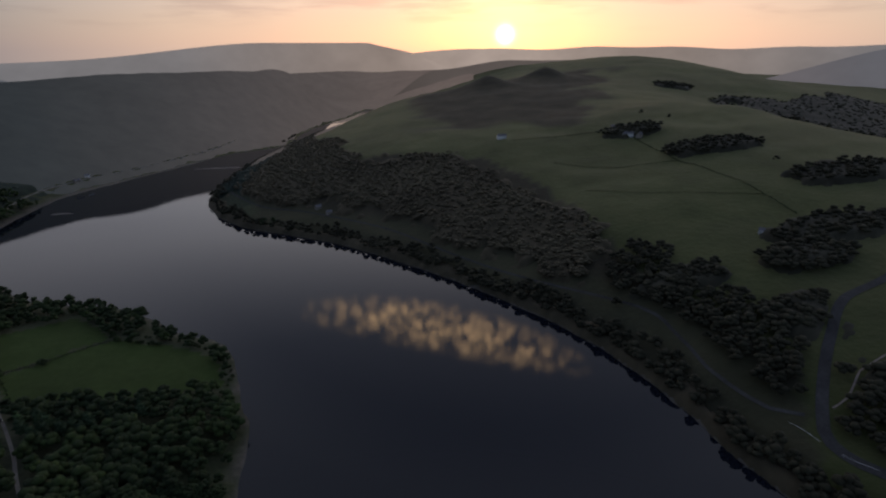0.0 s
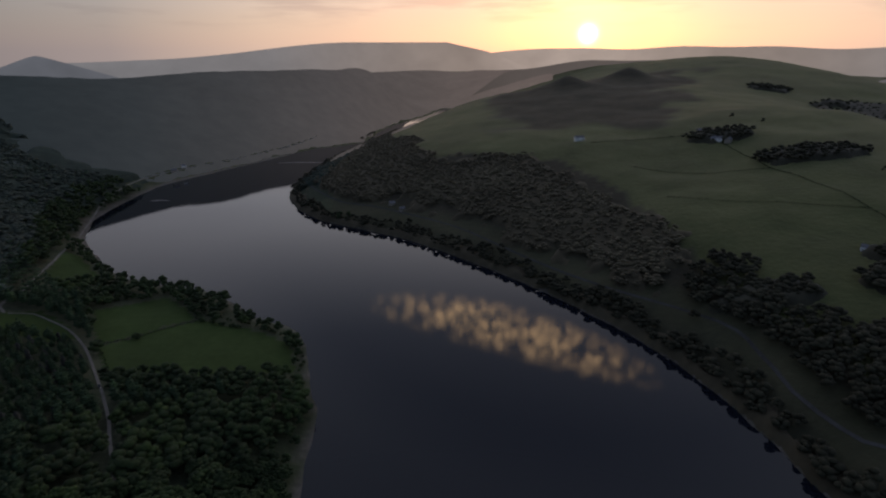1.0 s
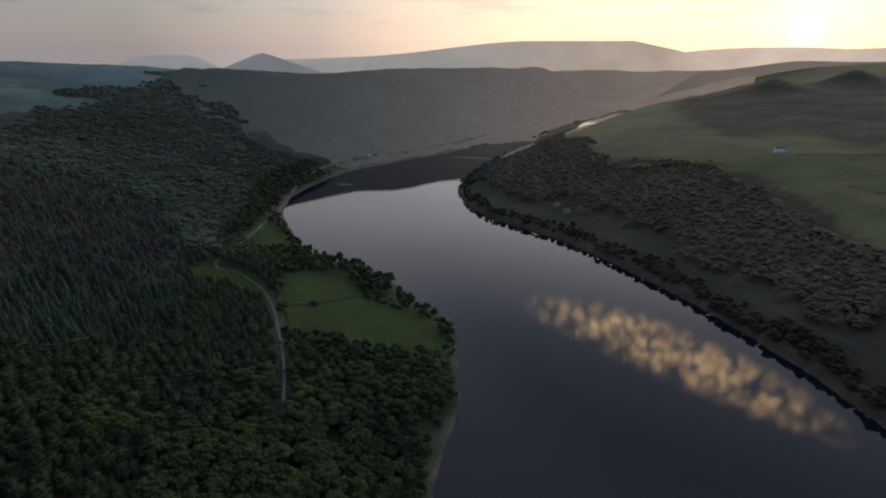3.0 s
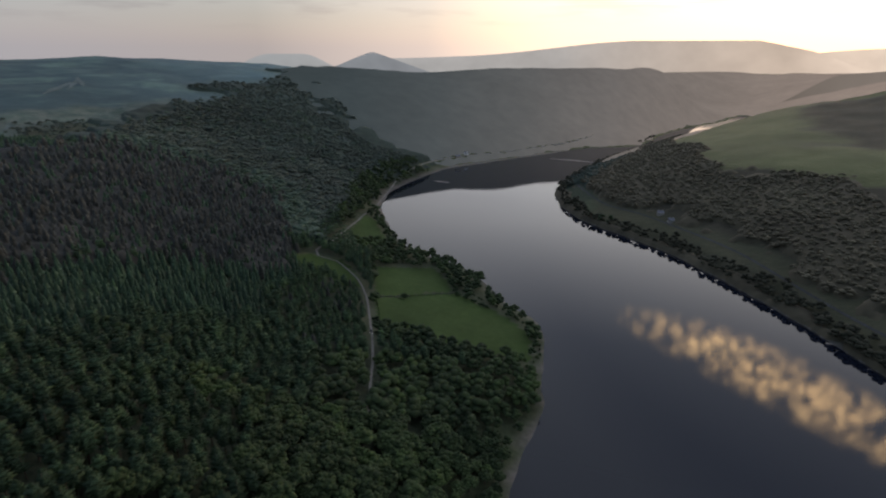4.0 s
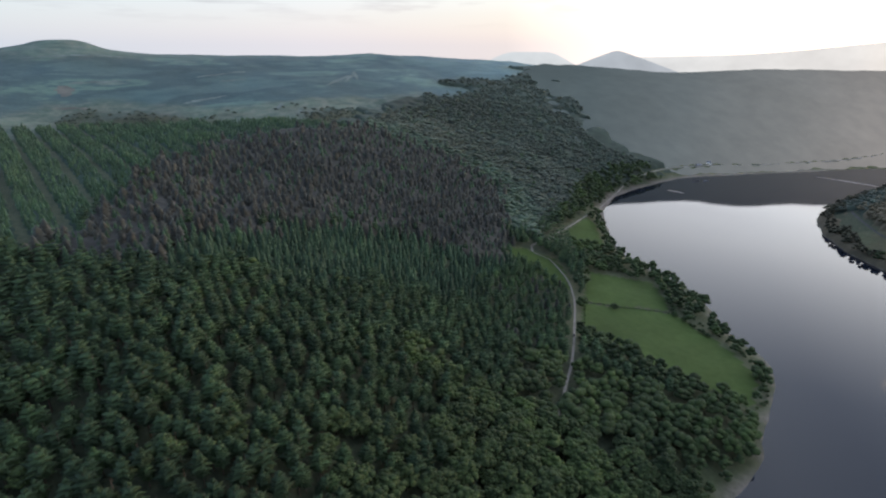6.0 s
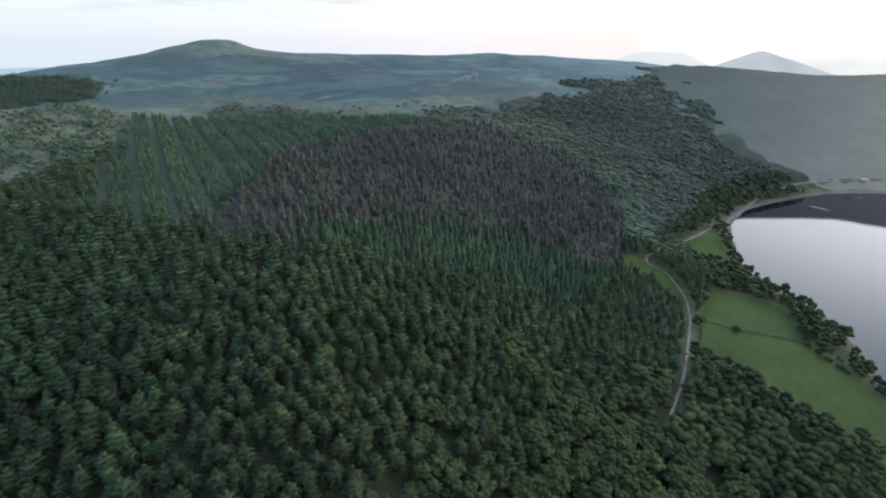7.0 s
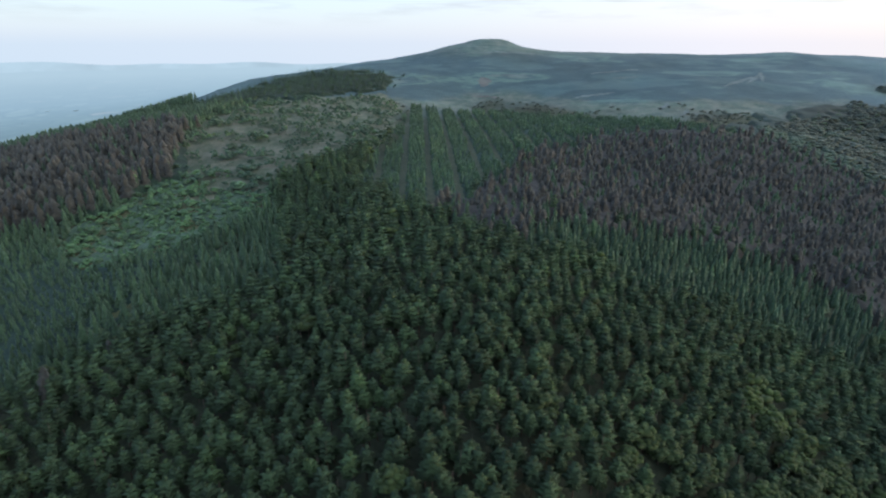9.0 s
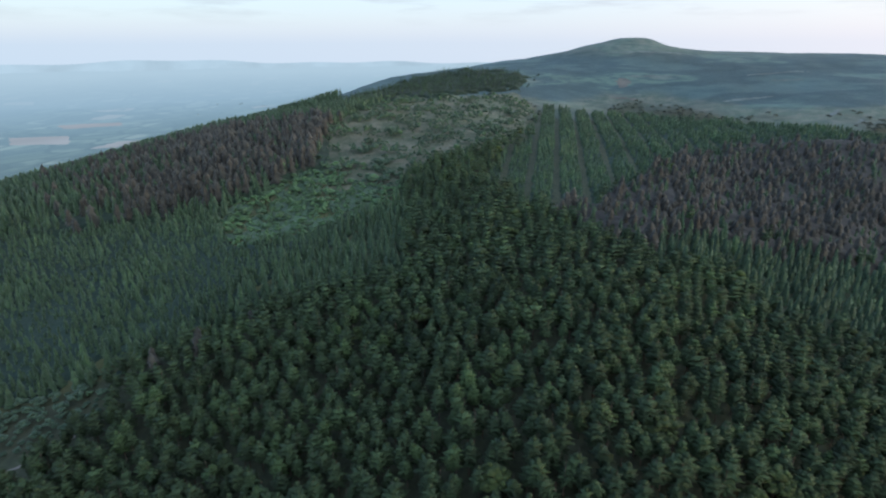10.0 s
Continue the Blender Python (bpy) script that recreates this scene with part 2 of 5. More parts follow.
def ground_material():
    m = bpy.data.materials.new("open_ground")
    m.use_nodes = True
    t = m.node_tree
    b = t.nodes["Principled BSDF"]
    at = node(t, "ShaderNodeNewGeometry").outputs["Position"]
    fine, mid, broad = noise_tex(t, 0.25, 5.0, at), noise_tex(t, 0.02, 5.0, at), noise_tex(t, 0.005, 4.0, at)

    def cover(name):
        return node(t, "ShaderNodeAttribute", attribute_name=name).outputs["Fac"]

    patch = node(t, "ShaderNodeMapping")
    patch.inputs["Scale"].default_value = (1.0, 0.45, 1.0)
    patch.inputs["Rotation"].default_value = (0, 0, radians(20))
    t.links.new(at, patch.inputs[0])
    strips = noise_tex(t, 0.007, 5.0, patch.outputs[0], 0.6)
    wood = ramp(t, [(0.35, (0.026, 0.036, 0.021)), (0.65, (0.050, 0.060, 0.034))], fine)
    grass = ramp(t, [(0.30, (0.028, 0.042, 0.010)), (0.5, (0.041, 0.056, 0.015)), (0.7, (0.057, 0.065, 0.022))], mid)
    # Heather strips, with the moor's blue distance haze tinted into the colours.
    heath = ramp(t, [(0.34, (0.036, 0.064, 0.060)), (0.43, (0.052, 0.084, 0.075)), (0.49, (0.028, 0.050, 0.050)), (0.56, (0.039, 0.066, 0.062)), (0.60, (0.076, 0.122, 0.092)), (0.64, (0.036, 0.064, 0.061)), (0.71, (0.125, 0.155, 0.12))], strips)
    rough_grass = ramp(t, [(0.36, (0.036, 0.056, 0.030)), (0.48, (0.066, 0.082, 0.050)), (0.62, (0.128, 0.124, 0.086))], noise_tex(t, 0.05, 6.0, at, 0.7))
    col = mixed(t, cover("grass"), wood, grass)
    col = mixed(t, cover("heath"), col, heath)
    col = mixed(t, cover("rough"), col, rough_grass)
    col = mixed(t, cover("bracken"), col, ramp(t, [(0.35, (0.032, 0.029, 0.019)), (0.65, (0.054, 0.045, 0.029))], mid))
    col = mixed(t, cover("sand"), col, ramp(t, [(0.3, (0.080, 0.070, 0.060)), (0.7, (0.15, 0.132, 0.114))], fine))
    col = mixed(t, 1.0, col, ramp(t, [(0.3, (0.8, 0.8, 0.8)), (0.7, (1.25, 1.25, 1.25))], broad), "MULTIPLY")
    t.links.new(col, b.inputs["Base Color"])
    b.inputs["Roughness"].default_value = 0.95
    b.inputs["Specular IOR Level"].default_value = 0.2
    # Sheen stands in for distance haze: warm over grass, blue over heath.
    t.links.new(maths(t, "MULTIPLY_ADD", maths(t, "ADD", maths(t, "MULTIPLY", cover("heath"), 0.5), maths(t, "MULTIPLY", cover("grass"), 5.0)), 0.036), b.inputs["Sheen Weight"])
    b.inputs["Sheen Weight"].links[0].from_node.inputs[2].default_value = 0.03
    t.links.new(mixed(t, cover("heath"), rgb(0.96, 0.82, 0.50), rgb(0.62, 0.92, 1.0)), b.inputs["Sheen Tint"])
    b.inputs["Sheen Roughness"].default_value = 0.6
    n = node(t, "ShaderNodeBump")
    n.inputs["Strength"].default_value, n.inputs["Distance"].default_value = 0.5, 2.0
    t.links.new(noise_tex(t, 0.15, 6.0, at), n.inputs["Height"])
    t.links.new(n.outputs[0], b.inputs["Normal"])
    return m


def water_material():
    m = bpy.data.materials.new("still_water")
    m.use_nodes = True
    t = m.node_tree
    b = t.nodes["Principled BSDF"]
    at = node(t, "ShaderNodeNewGeometry").outputs["Position"]
    b.inputs["Base Color"].default_value = rgb(0.008, 0.010, 0.016)
    b.inputs["Roughness"].default_value = 0.018
    b.inputs["IOR"].default_value = 1.333
    n = node(t, "ShaderNodeBump")
    n.inputs["Strength"].default_value, n.inputs["Distance"].default_value = 0.045, 0.2
    t.links.new(noise_tex(t, 0.5, 3.0, at), n.inputs["Height"])
    t.links.new(n.outputs[0], b.inputs["Normal"])
    return m


# ---------------------------------------------------------------- the lie of the land
def smooth_line(points, step, closed=False):
    """Points along a Catmull-Rom curve through the given ones, about step metres apart."""
    p = np.array(points, float)
    n = len(p)
    out = []
    for i in range(n if closed else n - 1):
        a, b, c, d = (p[(i + k) % n] if closed else p[min(max(i + k, 0), n - 1)] for k in (-1, 0, 1, 2))
        count = max(1, int(np.linalg.norm(c - b) / step))
        for s in np.arange(count) / count:
            out.append(0.5 * (2 * b + (c - a) * s + (2 * a - 5 * b + 4 * c - d) * s ** 2 + (3 * b - a - 3 * c + d) * s ** 3))
    if not closed:
        out.append(p[-1])
    return np.array(out)


SOUTH_SHORE = [(200, -40), (60, 40), (-40, 110), (-100, 190), (-122, 253), (-137, 311), (-167, 378), (-187, 416), (-212, 440), (-243, 449), (-285, 474),
               (-344, 506), (-432, 518), (-504, 563), (-588, 633), (-631, 692), (-663, 764), (-689, 929), (-667, 1034), (-603, 1215), (-545, 1390), (-472, 1466), (-440, 1548), (-448, 1750), (-430, 1930), (-405, 2036), (-366, 2205), (-345, 2420)]
NORTH_SHORE = [(-300, 2420), (-318, 2205), (-352, 2000), (-388, 1780), (-406, 1580), (-440, 1260), (-430, 1018), (-413, 920), (-367, 842), (-326, 795), (-264, 755), (-193, 725), (-129, 687),
               (-60, 636), (22, 562), (82, 498), (113, 460), (150, 402), (172, 350), (195, 270), (230, 200), (330, 120), (500, 20)]
SHORE = smooth_line(SOUTH_SHORE + NORTH_SHORE, 12.0, closed=True)
_rng = np.random.default_rng(5)
SHORE = SHORE + np.repeat(_rng.normal(0, 1.3, (len(SHORE) // 2 + 1, 2)), 2, axis=0)[:len(SHORE)]


def inside(poly, x, y):
    odd = np.zeros(x.shape, bool)
    px, py = poly[:, 0], poly[:, 1]
    j = len(poly) - 1
    for i in range(len(poly)):
        if py[i] != py[j]:
            odd ^= ((py[i] > y) != (py[j] > y)) & (x < (px[j] - px[i]) * (y - py[i]) / (py[j] - py[i]) + px[i])
        j = i
    return odd


def line_distance(line, x, y, closed=False):
    best = np.full(x.shape, 1e9)
    n = len(line)
    for i in range(n if closed else n - 1):
        a, b = line[i], line[(i + 1) % n]
        d = b - a
        s = np.clip(((x - a[0]) * d[0] + (y - a[1]) * d[1]) / max(d @ d, 1e-9), 0, 1)
        best = np.minimum(best, (x - a[0] - s * d[0]) ** 2 + (y - a[1] - s * d[1]) ** 2)
    return np.sqrt(best)


def polar(heading, distance):
    return -math.sin(radians(heading)) * distance, math.cos(radians(heading)) * distance


# spot heights along the ridges and spurs, fitted to the camera's view: heading from the camera, distance, height over
# the water
PIKE = [(97.1, 1500, 245), (94.6, 1500, 251), (92.3, 1500, 249), (89.6, 1530, 238), (87.1, 1550, 230), (99.7, 1450, 227), (80.5, 1650, 223)]
WEST_RIDGE = [(67, 1750, 222), (60, 1780, 212), (54, 1800, 201), (46, 1750, 184), (38, 1700, 168), (30.5, 1750, 177), (23, 1850, 162), (18.5, 2000, 161), (15, 2200, 158), (12.6, 2900, 133), (11.3, 2180, 3), (10.2, 2260, 3), (9, 2400, 4), (10.6, 2450, 20), (11.2, 2750, 36), (11, 3400, 112), (9.5, 2800, 34), (9, 3450, 110), (7, 2900, 40), (5, 3450, 111), (1, 2850, 136), (-2.5, 2900, 145)]
EAST_SHOULDER = [(109, 1400, 197), (116.5, 1300, 178), (122, 1200, 151), (130.6, 1050, 121), (138.4, 930, 109), (145.5, 830, 97), (152, 750, 92)]
BENCH = [(60, 420, 45), (75, 420, 95), (90, 160, 96), (110, 160, 94), (130, 200, 80), (150, 300, 66), (90, 420, 122), (110, 420, 118), (130, 480, 96), (94, 1000, 146),
         (84, 950, 149), (76, 800, 145), (72, 780, 142), (112, 1000, 162), (122, 900, 152), (104, 700, 135), (62, 900, 115), (50, 1200, 105), (40, 1400, 110), (28, 1620, 110)]
BEHIND = [(130, 1700, -10), (150, 1300, -20), (115, 2100, 30), (95, 2400, 100), (75, 2500, 130), (50, 2700, 90), (30, 2800, 70), (10, 4500, 60), (140, 3000, -30), (170, 1200, -10),
          (54, 2150, 165), (46, 2050, 150), (38, 2000, 135), (30, 2050, 140), (22, 2250, 120), (12, 3000, 90), (8, 3400, 90), (-27, 2750, 120), (-32, 2600, 75), (-38, 2400, 40)]
CROOK_HILL = [(-4.3, 1700, 141), (-6.2, 1740, 144), (-8.2, 1800, 155), (-10.2, 1850, 163), (-12.7, 1870, 162), (0, 1650, 128), (5.4, 1800, 88), (9.5, 1600, 66), (13, 1400, 50), (16.5, 1270, 35), (19.4, 1150, 23)]
NORTH_RIDGE = [(-13.6, 2600, 206), (-17.3, 2500, 219), (-22.3, 2400, 210), (-27.1, 2250, 176), (-31.6, 2100, 140), (-36, 1900, 102), (-40, 1750, 80), (-5, 2700, 170), (-20, 3500, 120)]
NORTH_SLOPE = [(-27, 1200, 146), (-32, 1050, 133), (-38, 850, 115), (-35, 1400, 62), (-30, 1650, 100), (-15, 900, 98), (-10, 1250, 125), (-20, 600, 58), (-5, 900, 90), (-30, 600, 66),
               (5, 1000, 84), (13, 1030, 66), (-42, 400, 28), (-20, 1500, 148), (-55, 700, 90), (16, 930, 42), (9, 850, 42), (0, 730, 44), (-10, 640, 42), (21.3, 985, 22), (19, 960, 32), (-24, 490, 30), (-30, 440, 28)]
TERRACE = [(38, 470, 7), (44, 560, 10), (33, 440, 6), (44.6, 432, 13), (45, 515, 12), (46, 680, 9), (50, 620, 22), (43.5, 860, 9), (30, 430, 6)]
CORNERS = [(-60, 4500, 60), (60, 4500, 60), (120, 4500, 10), (160, 4500, 20), (-120, 3000, 60), (180, 3000, 0), (-90, 1200, 80), (-140, 1200, 20)]

_spots = [(*polar(h, d), z) for group in (PIKE, WEST_RIDGE, EAST_SHOULDER, BENCH, BEHIND, CROOK_HILL, NORTH_RIDGE, NORTH_SLOPE, TERRACE, CORNERS) for h, d, z in group]
_spots += [(x, y, 1.0) for x, y in smooth_line(SOUTH_SHORE, 90) if y > -20] + [(x, y, 1.0) for x, y in smooth_line(NORTH_SHORE, 90)]
_spots = np.array(_spots)


def _kernel(d2):
    return np.sqrt(d2 + 60.0 ** 2)


_d2 = ((_spots[:, None, :2] - _spots[None, :, :2]) ** 2).sum(2)
_w = np.linalg.solve(_kernel(_d2) + np.eye(len(_spots)) * -2.0, _spots[:, 2] - 40.0)


def wave_noise(x, y, seed, size, octaves=4):
    """A cheap smooth noise of about -1 to 1, built of crossing waves."""
    r = np.random.default_rng(seed)
    total = np.zeros(x.shape)
    for o in range(octaves):
        k = 2 * math.pi / size * 1.9 ** o
        for _ in range(4):
            a, p = r.uniform(0, 2 * math.pi, 2)
            total += np.sin(k * (x * math.cos(a) + y * math.sin(a)) + p + 1.3 * np.sin(k * 0.6 * (y * math.cos(a) - x * math.sin(a)) + p)) * 0.30 / 1.7 ** o
    return total


def shore_offset(x, y):
    """Metres from the waterline: positive on land, negative over water."""
    d = line_distance(SHORE, x, y, closed=True)
    return np.where(inside(SHORE, x, y), -d, d)


def height(x, y, off=None):
    x, y = np.asarray(x, float), np.asarray(y, float)
    off = shore_offset(x, y) if off is None else off
    h = np.full(x.shape, 40.0)
    for (sx, sy, _), w in zip(_spots, _w):
        h += w * _kernel((x - sx) ** 2 + (y - sy) ** 2)
    far = np.clip(off / 150, 0, 1)
    h += far * (wave_noise(x, y, 3, 260, 4) * 2.2 + wave_noise(x, y, 4, 900, 3) * 3.0)
    for az, d, up, wide in ((-4.6, 1700, 35, 64), (-10.2, 1850, 33, 68), (2.0, 1950, 16, 90), (67, 1750, 5, 45)):
        kx, ky = polar(az, d)
        h += up * np.exp(-(((x - kx) ** 2 + (y - ky) ** 2) / wide ** 2) ** 0.8)
    kx, ky = polar(93.6, 1500)
    h += 9.5 * np.exp(-(((x - kx) ** 2 + (y - ky) ** 2) / 58.0 ** 2) ** 2.2)
    in_valley = (x > -900) & (x < 700) & (y < 2700) & (y > -60)
    low = np.where(in_valley, np.maximum(h, 1.5), h)
    land = np.minimum(off * 0.12, 2.2) + (low - 2.0) * np.clip(off / 30, 0, 1)
    land = np.where(in_valley, np.maximum(land, np.minimum(off * 0.10, 1.5)), land)
    return np.where(off > 0, land, np.maximum(off * 0.15, -9.0))


# open places: pastures on the south bank, moor, rough grass
FIELD_UPPER = np.array([(-409, 428), (-385, 455), (-362, 476), (-340, 462), (-318, 446), (-303, 432), (-358, 372)], float)
FIELD_LOWER = np.array([(-355, 368), (-300, 428), (-275, 428), (-248, 424), (-222, 416), (-198, 402), (-184, 384), (-176, 362), (-205, 345), (-232, 340), (-255, 330), (-280, 337), (-296, 322), (-312, 322)], float)
FIELD_GAP = np.array([(-362, 368), (-330, 400), (-300, 431)], float)
MEADOW = np.array([(-522, 492), (-560, 570), (-540, 566), (-505, 540), (-478, 520), (-462, 506), (-470, 488), (-498, 478)], float)
LANE = smooth_line([(-462, 390), (-455, 395), (-446, 400), (-428, 396), (-400, 387), (-374, 371), (-352, 353), (-315, 318), (-293, 297), (-262, 265), (-246, 246), (-205, 200)], 8.0)
SHORE_LANE = smooth_line([(-464, 389), (-478, 398), (-490, 424), (-507, 456), (-524, 488), (-548, 540), (-575, 590), (-618, 660), (-668, 748), (-700, 818), (-722, 930), (-700, 1045), (-640, 1210), (-560, 1470)], 14.0)
BANK_LANE = smooth_line([(-400, 1000), (-378, 935), (-340, 880), (-281, 825), (-204, 792), (-98, 729), (16, 618), (95, 540), (181, 453), (198, 402), (204, 362), (211, 340), (224, 312), (240, 300)], 12.0)
MAIN_ROAD = smooth_line([(460, 470), (378, 424), (329, 403), (297, 367), (273, 335), (250, 298), (243, 276), (258, 251), (300, 225)], 8.0)
FARM_TRACK = smooth_line([(258, 301), (270, 306), (282, 317), (292, 327), (302, 331), (320, 338), (350, 346)], 6.0)
# stands of trees, in plan
LARCH_STAND = np.array([(-387, -64), (-510, -18), (-631, 35), (-691, 81), (-715, 150), (-720, 219), (-735, 328), (-624, 448), (-530, 400), (-445, 345), (-471, 220), (-461, 103), (-384, -6)], float)
SPRUCE_STAND = np.array([(-392, -10), (-461, 103), (-471, 220), (-450, 339), (-415, 325), (-362, 204), (-365, 165), (-350, 63), (-356, 1)], float)
ROW_STAND = np.array([(-920, -190), (-935, -20), (-800, 240), (-744, 250), (-700, 219), (-691, 81), (-631, 35), (-387, -61), (-402, -75), (-486, -160), (-678, -162)], float)
ROUGH_STAND = np.array([(-880, -450), (-1010, -262), (-930, -205), (-684, -170), (-540, -223), (-430, -228), (-440, -300), (-511, -358), (-646, -425)], float)
TOP_WOOD = np.array([(-878, -440), (-1021, -262), (-1140, -258), (-1180, -420), (-1080, -505), (-950, -505), (-870, -600), (-780, -700), (-690, -640), (-790, -510)], float)
YOUNG_STAND = np.array([(-285, -545), (-365, -362), (-431, -305), (-428, -222), (-300, -235), (-245, -250), (-180, -285), (-130, -320), (-150, -520)], float)
SAPLINGS = np.array([(-387, -379), (-495, -348), (-469, -270), (-446, -214), (-400, -222), (-345, -270), (-330, -320), (-350, -362)], float)
EAST_LARCH = np.array([(-379, -760), (-560, -600), (-680, -440), (-633, -415), (-495, -339), (-392, -388), (-290, -500), (-290, -700)], float)
LANE_STAND = np.array([(-385, 290), (-405, 362), (-375, 362), (-330, 322), (-268, 262), (-298, 230)], float)
LANE_GLADE = np.array([(-478, 350), (-472, 384), (-446, 408), (-412, 396), (-380, 376), (-398, 364), (-436, 358)], float)
GLADE = np.array([(-262, -276), (-300, -282), (-286, -250), (-252, -243)], float)
EAST_GLADE = np.array([(-100, -285), (-128, -330), (-160, -300), (-168, -272), (-146, -252), (-108, -262)], float)
BRACKEN = np.array([(-430, 1300), (-349, 1110), (-210, 960), (-84, 950), (59, 867), (130, 755), (167, 640), (184, 535), (215, 468), (243, 402), (262, 352), (246, 302), (215, 220), (150, 380), (20, 545), (-200, 715), (-380, 840), (-440, 1000)], float)
BANK_WOOD = np.array([(-415, 1300), (-330, 1335), (-200, 1040), (-134, 926), (0, 904), (76, 796), (129, 676), (167, 618), (160, 530), (120, 535), (30, 640), (-85, 750), (-200, 812), (-290, 850), (-360, 930), (-400, 1060)], float)
COPSES = [(318, 925, 44, 20), (395, 790, 62, 22), (480, 640, 55, 26), (390, 515, 62, 20), (660, 1620, 50, 30), (335, 470, 40, 14), (290, 390, 26, 22), (310, 318, 20, 16), (225, 470, 40, 14)]


def heading(x, y):
    return np.degrees(np.arctan2(-x, y))


def soft(v, lo, hi):
    s = np.clip((v - lo) / (hi - lo), 0, 1)
    return s * s * (3 - 2 * s)


def covers(x, y, h, off):
    """How far each place is open grass, heath, rough grass and bare shore; the rest is woodland floor."""
    az, d = heading(x, y), np.hypot(x, y)
    wob = wave_noise(x, y, 9, 300, 3)
    south = ((az > 20) | ((x < -430) & (y > 1000)) | ((x < -345) & (y > 1900)) | ((y > 2450) & (az > -3))) & (az < 165)
    north = ~south
    east = inside(ROUGH_STAND, x + wob * 12, y + wob * 9)
    rough = np.maximum(np.where(east, 1.0, 0.0) * soft(d, 470, 520), inside(EAST_GLADE, x, y) * 0.12)
    wood_line = 146.0 + 32.0 * soft(61 - az, 0, 9)
    heath = soft(h + wob * np.where(az > 62, 7.0, 13.0), wood_line - np.where(az > 62, 3.0, 16.0), wood_line + np.where(az > 62, 5.0, 22.0)) * south * (az < 128) * soft(az, 43, 53) * (d > np.where(az > 115, 960, 600)) * (1 - rough)
    grass = north * soft(off + wob * 12, 16, 30)
    grass = np.maximum(grass, inside(YOUNG_STAND, x, y) * 0.8)
    grass = np.maximum(grass, inside(GLADE, x, y) * 0.3)
    grass = np.maximum(grass, south * (az < 48) * (d < 900) * (h < 16) * 0.3)
    # Floor under far woods lightened to weaken the shade between crowns.
    grass = np.maximum(grass, south * (1 - soft(az, 50, 70)) * soft(d, 1050, 1300) * 0.85)
    strip = np.where(az > 24, np.where(d > 780, 10.0, np.where((d > 370) & (az < 38), 2.0, 2.2)), np.where(d > 900, -4.0, 2.5))
    rough = np.maximum(rough, inside(SAPLINGS, x, y) * 0.15)
    grass = np.maximum(grass, inside(SAPLINGS, x, y) * 0.5)
    sand = soft(strip + wob * 2.0 - off, -1.5, 1.5) * (d < 2300)
    bank = south * (az < 48) * (d > 360) * (d < 900) * (h < 16)
    rough = np.maximum(rough, np.maximum(bank * 0.2, inside(LANE_GLADE, x, y) * 0.1))
    grass = np.maximum(grass, inside(LANE_GLADE, x, y) * 0.8)
    fringe = soft(h + wob * 7, 144, 150) * (1 - soft(h + wob * 5, 154, 161)) * south * (az > 62) * (az < 112) * (d > 780)
    crown = soft(h, 212, 236) * south * (az > 78) * (az < 104)
    rough = np.maximum(rough, np.maximum(fringe * 0.75, crown * 0.5))
    bracken = north * soft(d + wob * 70, 1040, 1140) * (1 - soft(d, 2000, 2150)) * soft(az + wob * 4, -17, -13) * (1 - soft(az + wob * 3, 1, 5))
    bracken = np.maximum(bracken, north * inside(BRACKEN, x + wob * 10, y + wob * 10) * (0.6 + 0.4 * soft(off + wob * 8, 58, 80)))
    grass = grass * (1 - 0.8 * bracken)
    return grass, heath, rough, sand, bracken


def grid_mesh(name, gx, gy, z):
    ny, nx = z.shape
    verts = np.stack([np.broadcast_to(gx, z.shape), np.broadcast_to(gy[:, None], z.shape), z], 2).reshape(-1, 3)
    i = (np.arange(ny - 1)[:, None] * nx + np.arange(nx - 1)[None, :]).ravel()
    faces = np.stack([i, i + 1, i + nx + 1, i + nx], 1)
    return mesh_from(name, verts, faces)


def mesh_from(name, verts, faces, smooth=True):
    me = bpy.data.meshes.new(name)
    faces = np.asarray(faces)
    n, k = faces.shape
    me.vertices.add(len(verts))
    me.vertices.foreach_set("co", np.asarray(verts, np.float32).ravel())
    me.loops.add(n * k)
    me.loops.foreach_set("vertex_index", faces.astype(np.int32).ravel())
    me.polygons.add(n)
    me.polygons.foreach_set("loop_start", np.arange(0, n * k, k, dtype=np.int32))
    me.polygons.foreach_set("use_smooth", np.full(n, smooth))
    me.update(calc_edges=True)
    return me


def attribute(me, name, values):
    a = me.attributes.new(name, "FLOAT", "POINT")
    a.data.foreach_set("value", np.asarray(values, np.float32).ravel())


GX = np.concatenate([np.arange(-6000, -2400, 90.0), np.arange(-2400, -1000, 24.0), np.arange(-1000, 500, 10.0), np.arange(500, 1500, 24.0), np.arange(1500, 6001, 90.0)])
GY = np.concatenate([np.arange(-6000, -1500, 90.0), np.arange(-1500, -420, 24.0), np.arange(-420, 1100, 10.0), np.arange(1100, 3000, 24.0), np.arange(3000, 6001, 90.0)])
_X, _Y = np.meshgrid(GX, GY)
_OFF = shore_offset(_X, _Y)
_H = height(_X, _Y, _OFF)
ground_mesh = grid_mesh("ground", GX, GY, _H)
for _name, _v in zip(("grass", "heath", "rough", "sand", "bracken"), covers(_X, _Y, _H, _OFF)):
    attribute(ground_mesh, _name, _v)
ground_mesh.materials.append(ground_material())
ground = tagged(new("ground", ground_mesh), "rolling valley sides of moor, pasture and woodland floor", "ground", kind="structure")


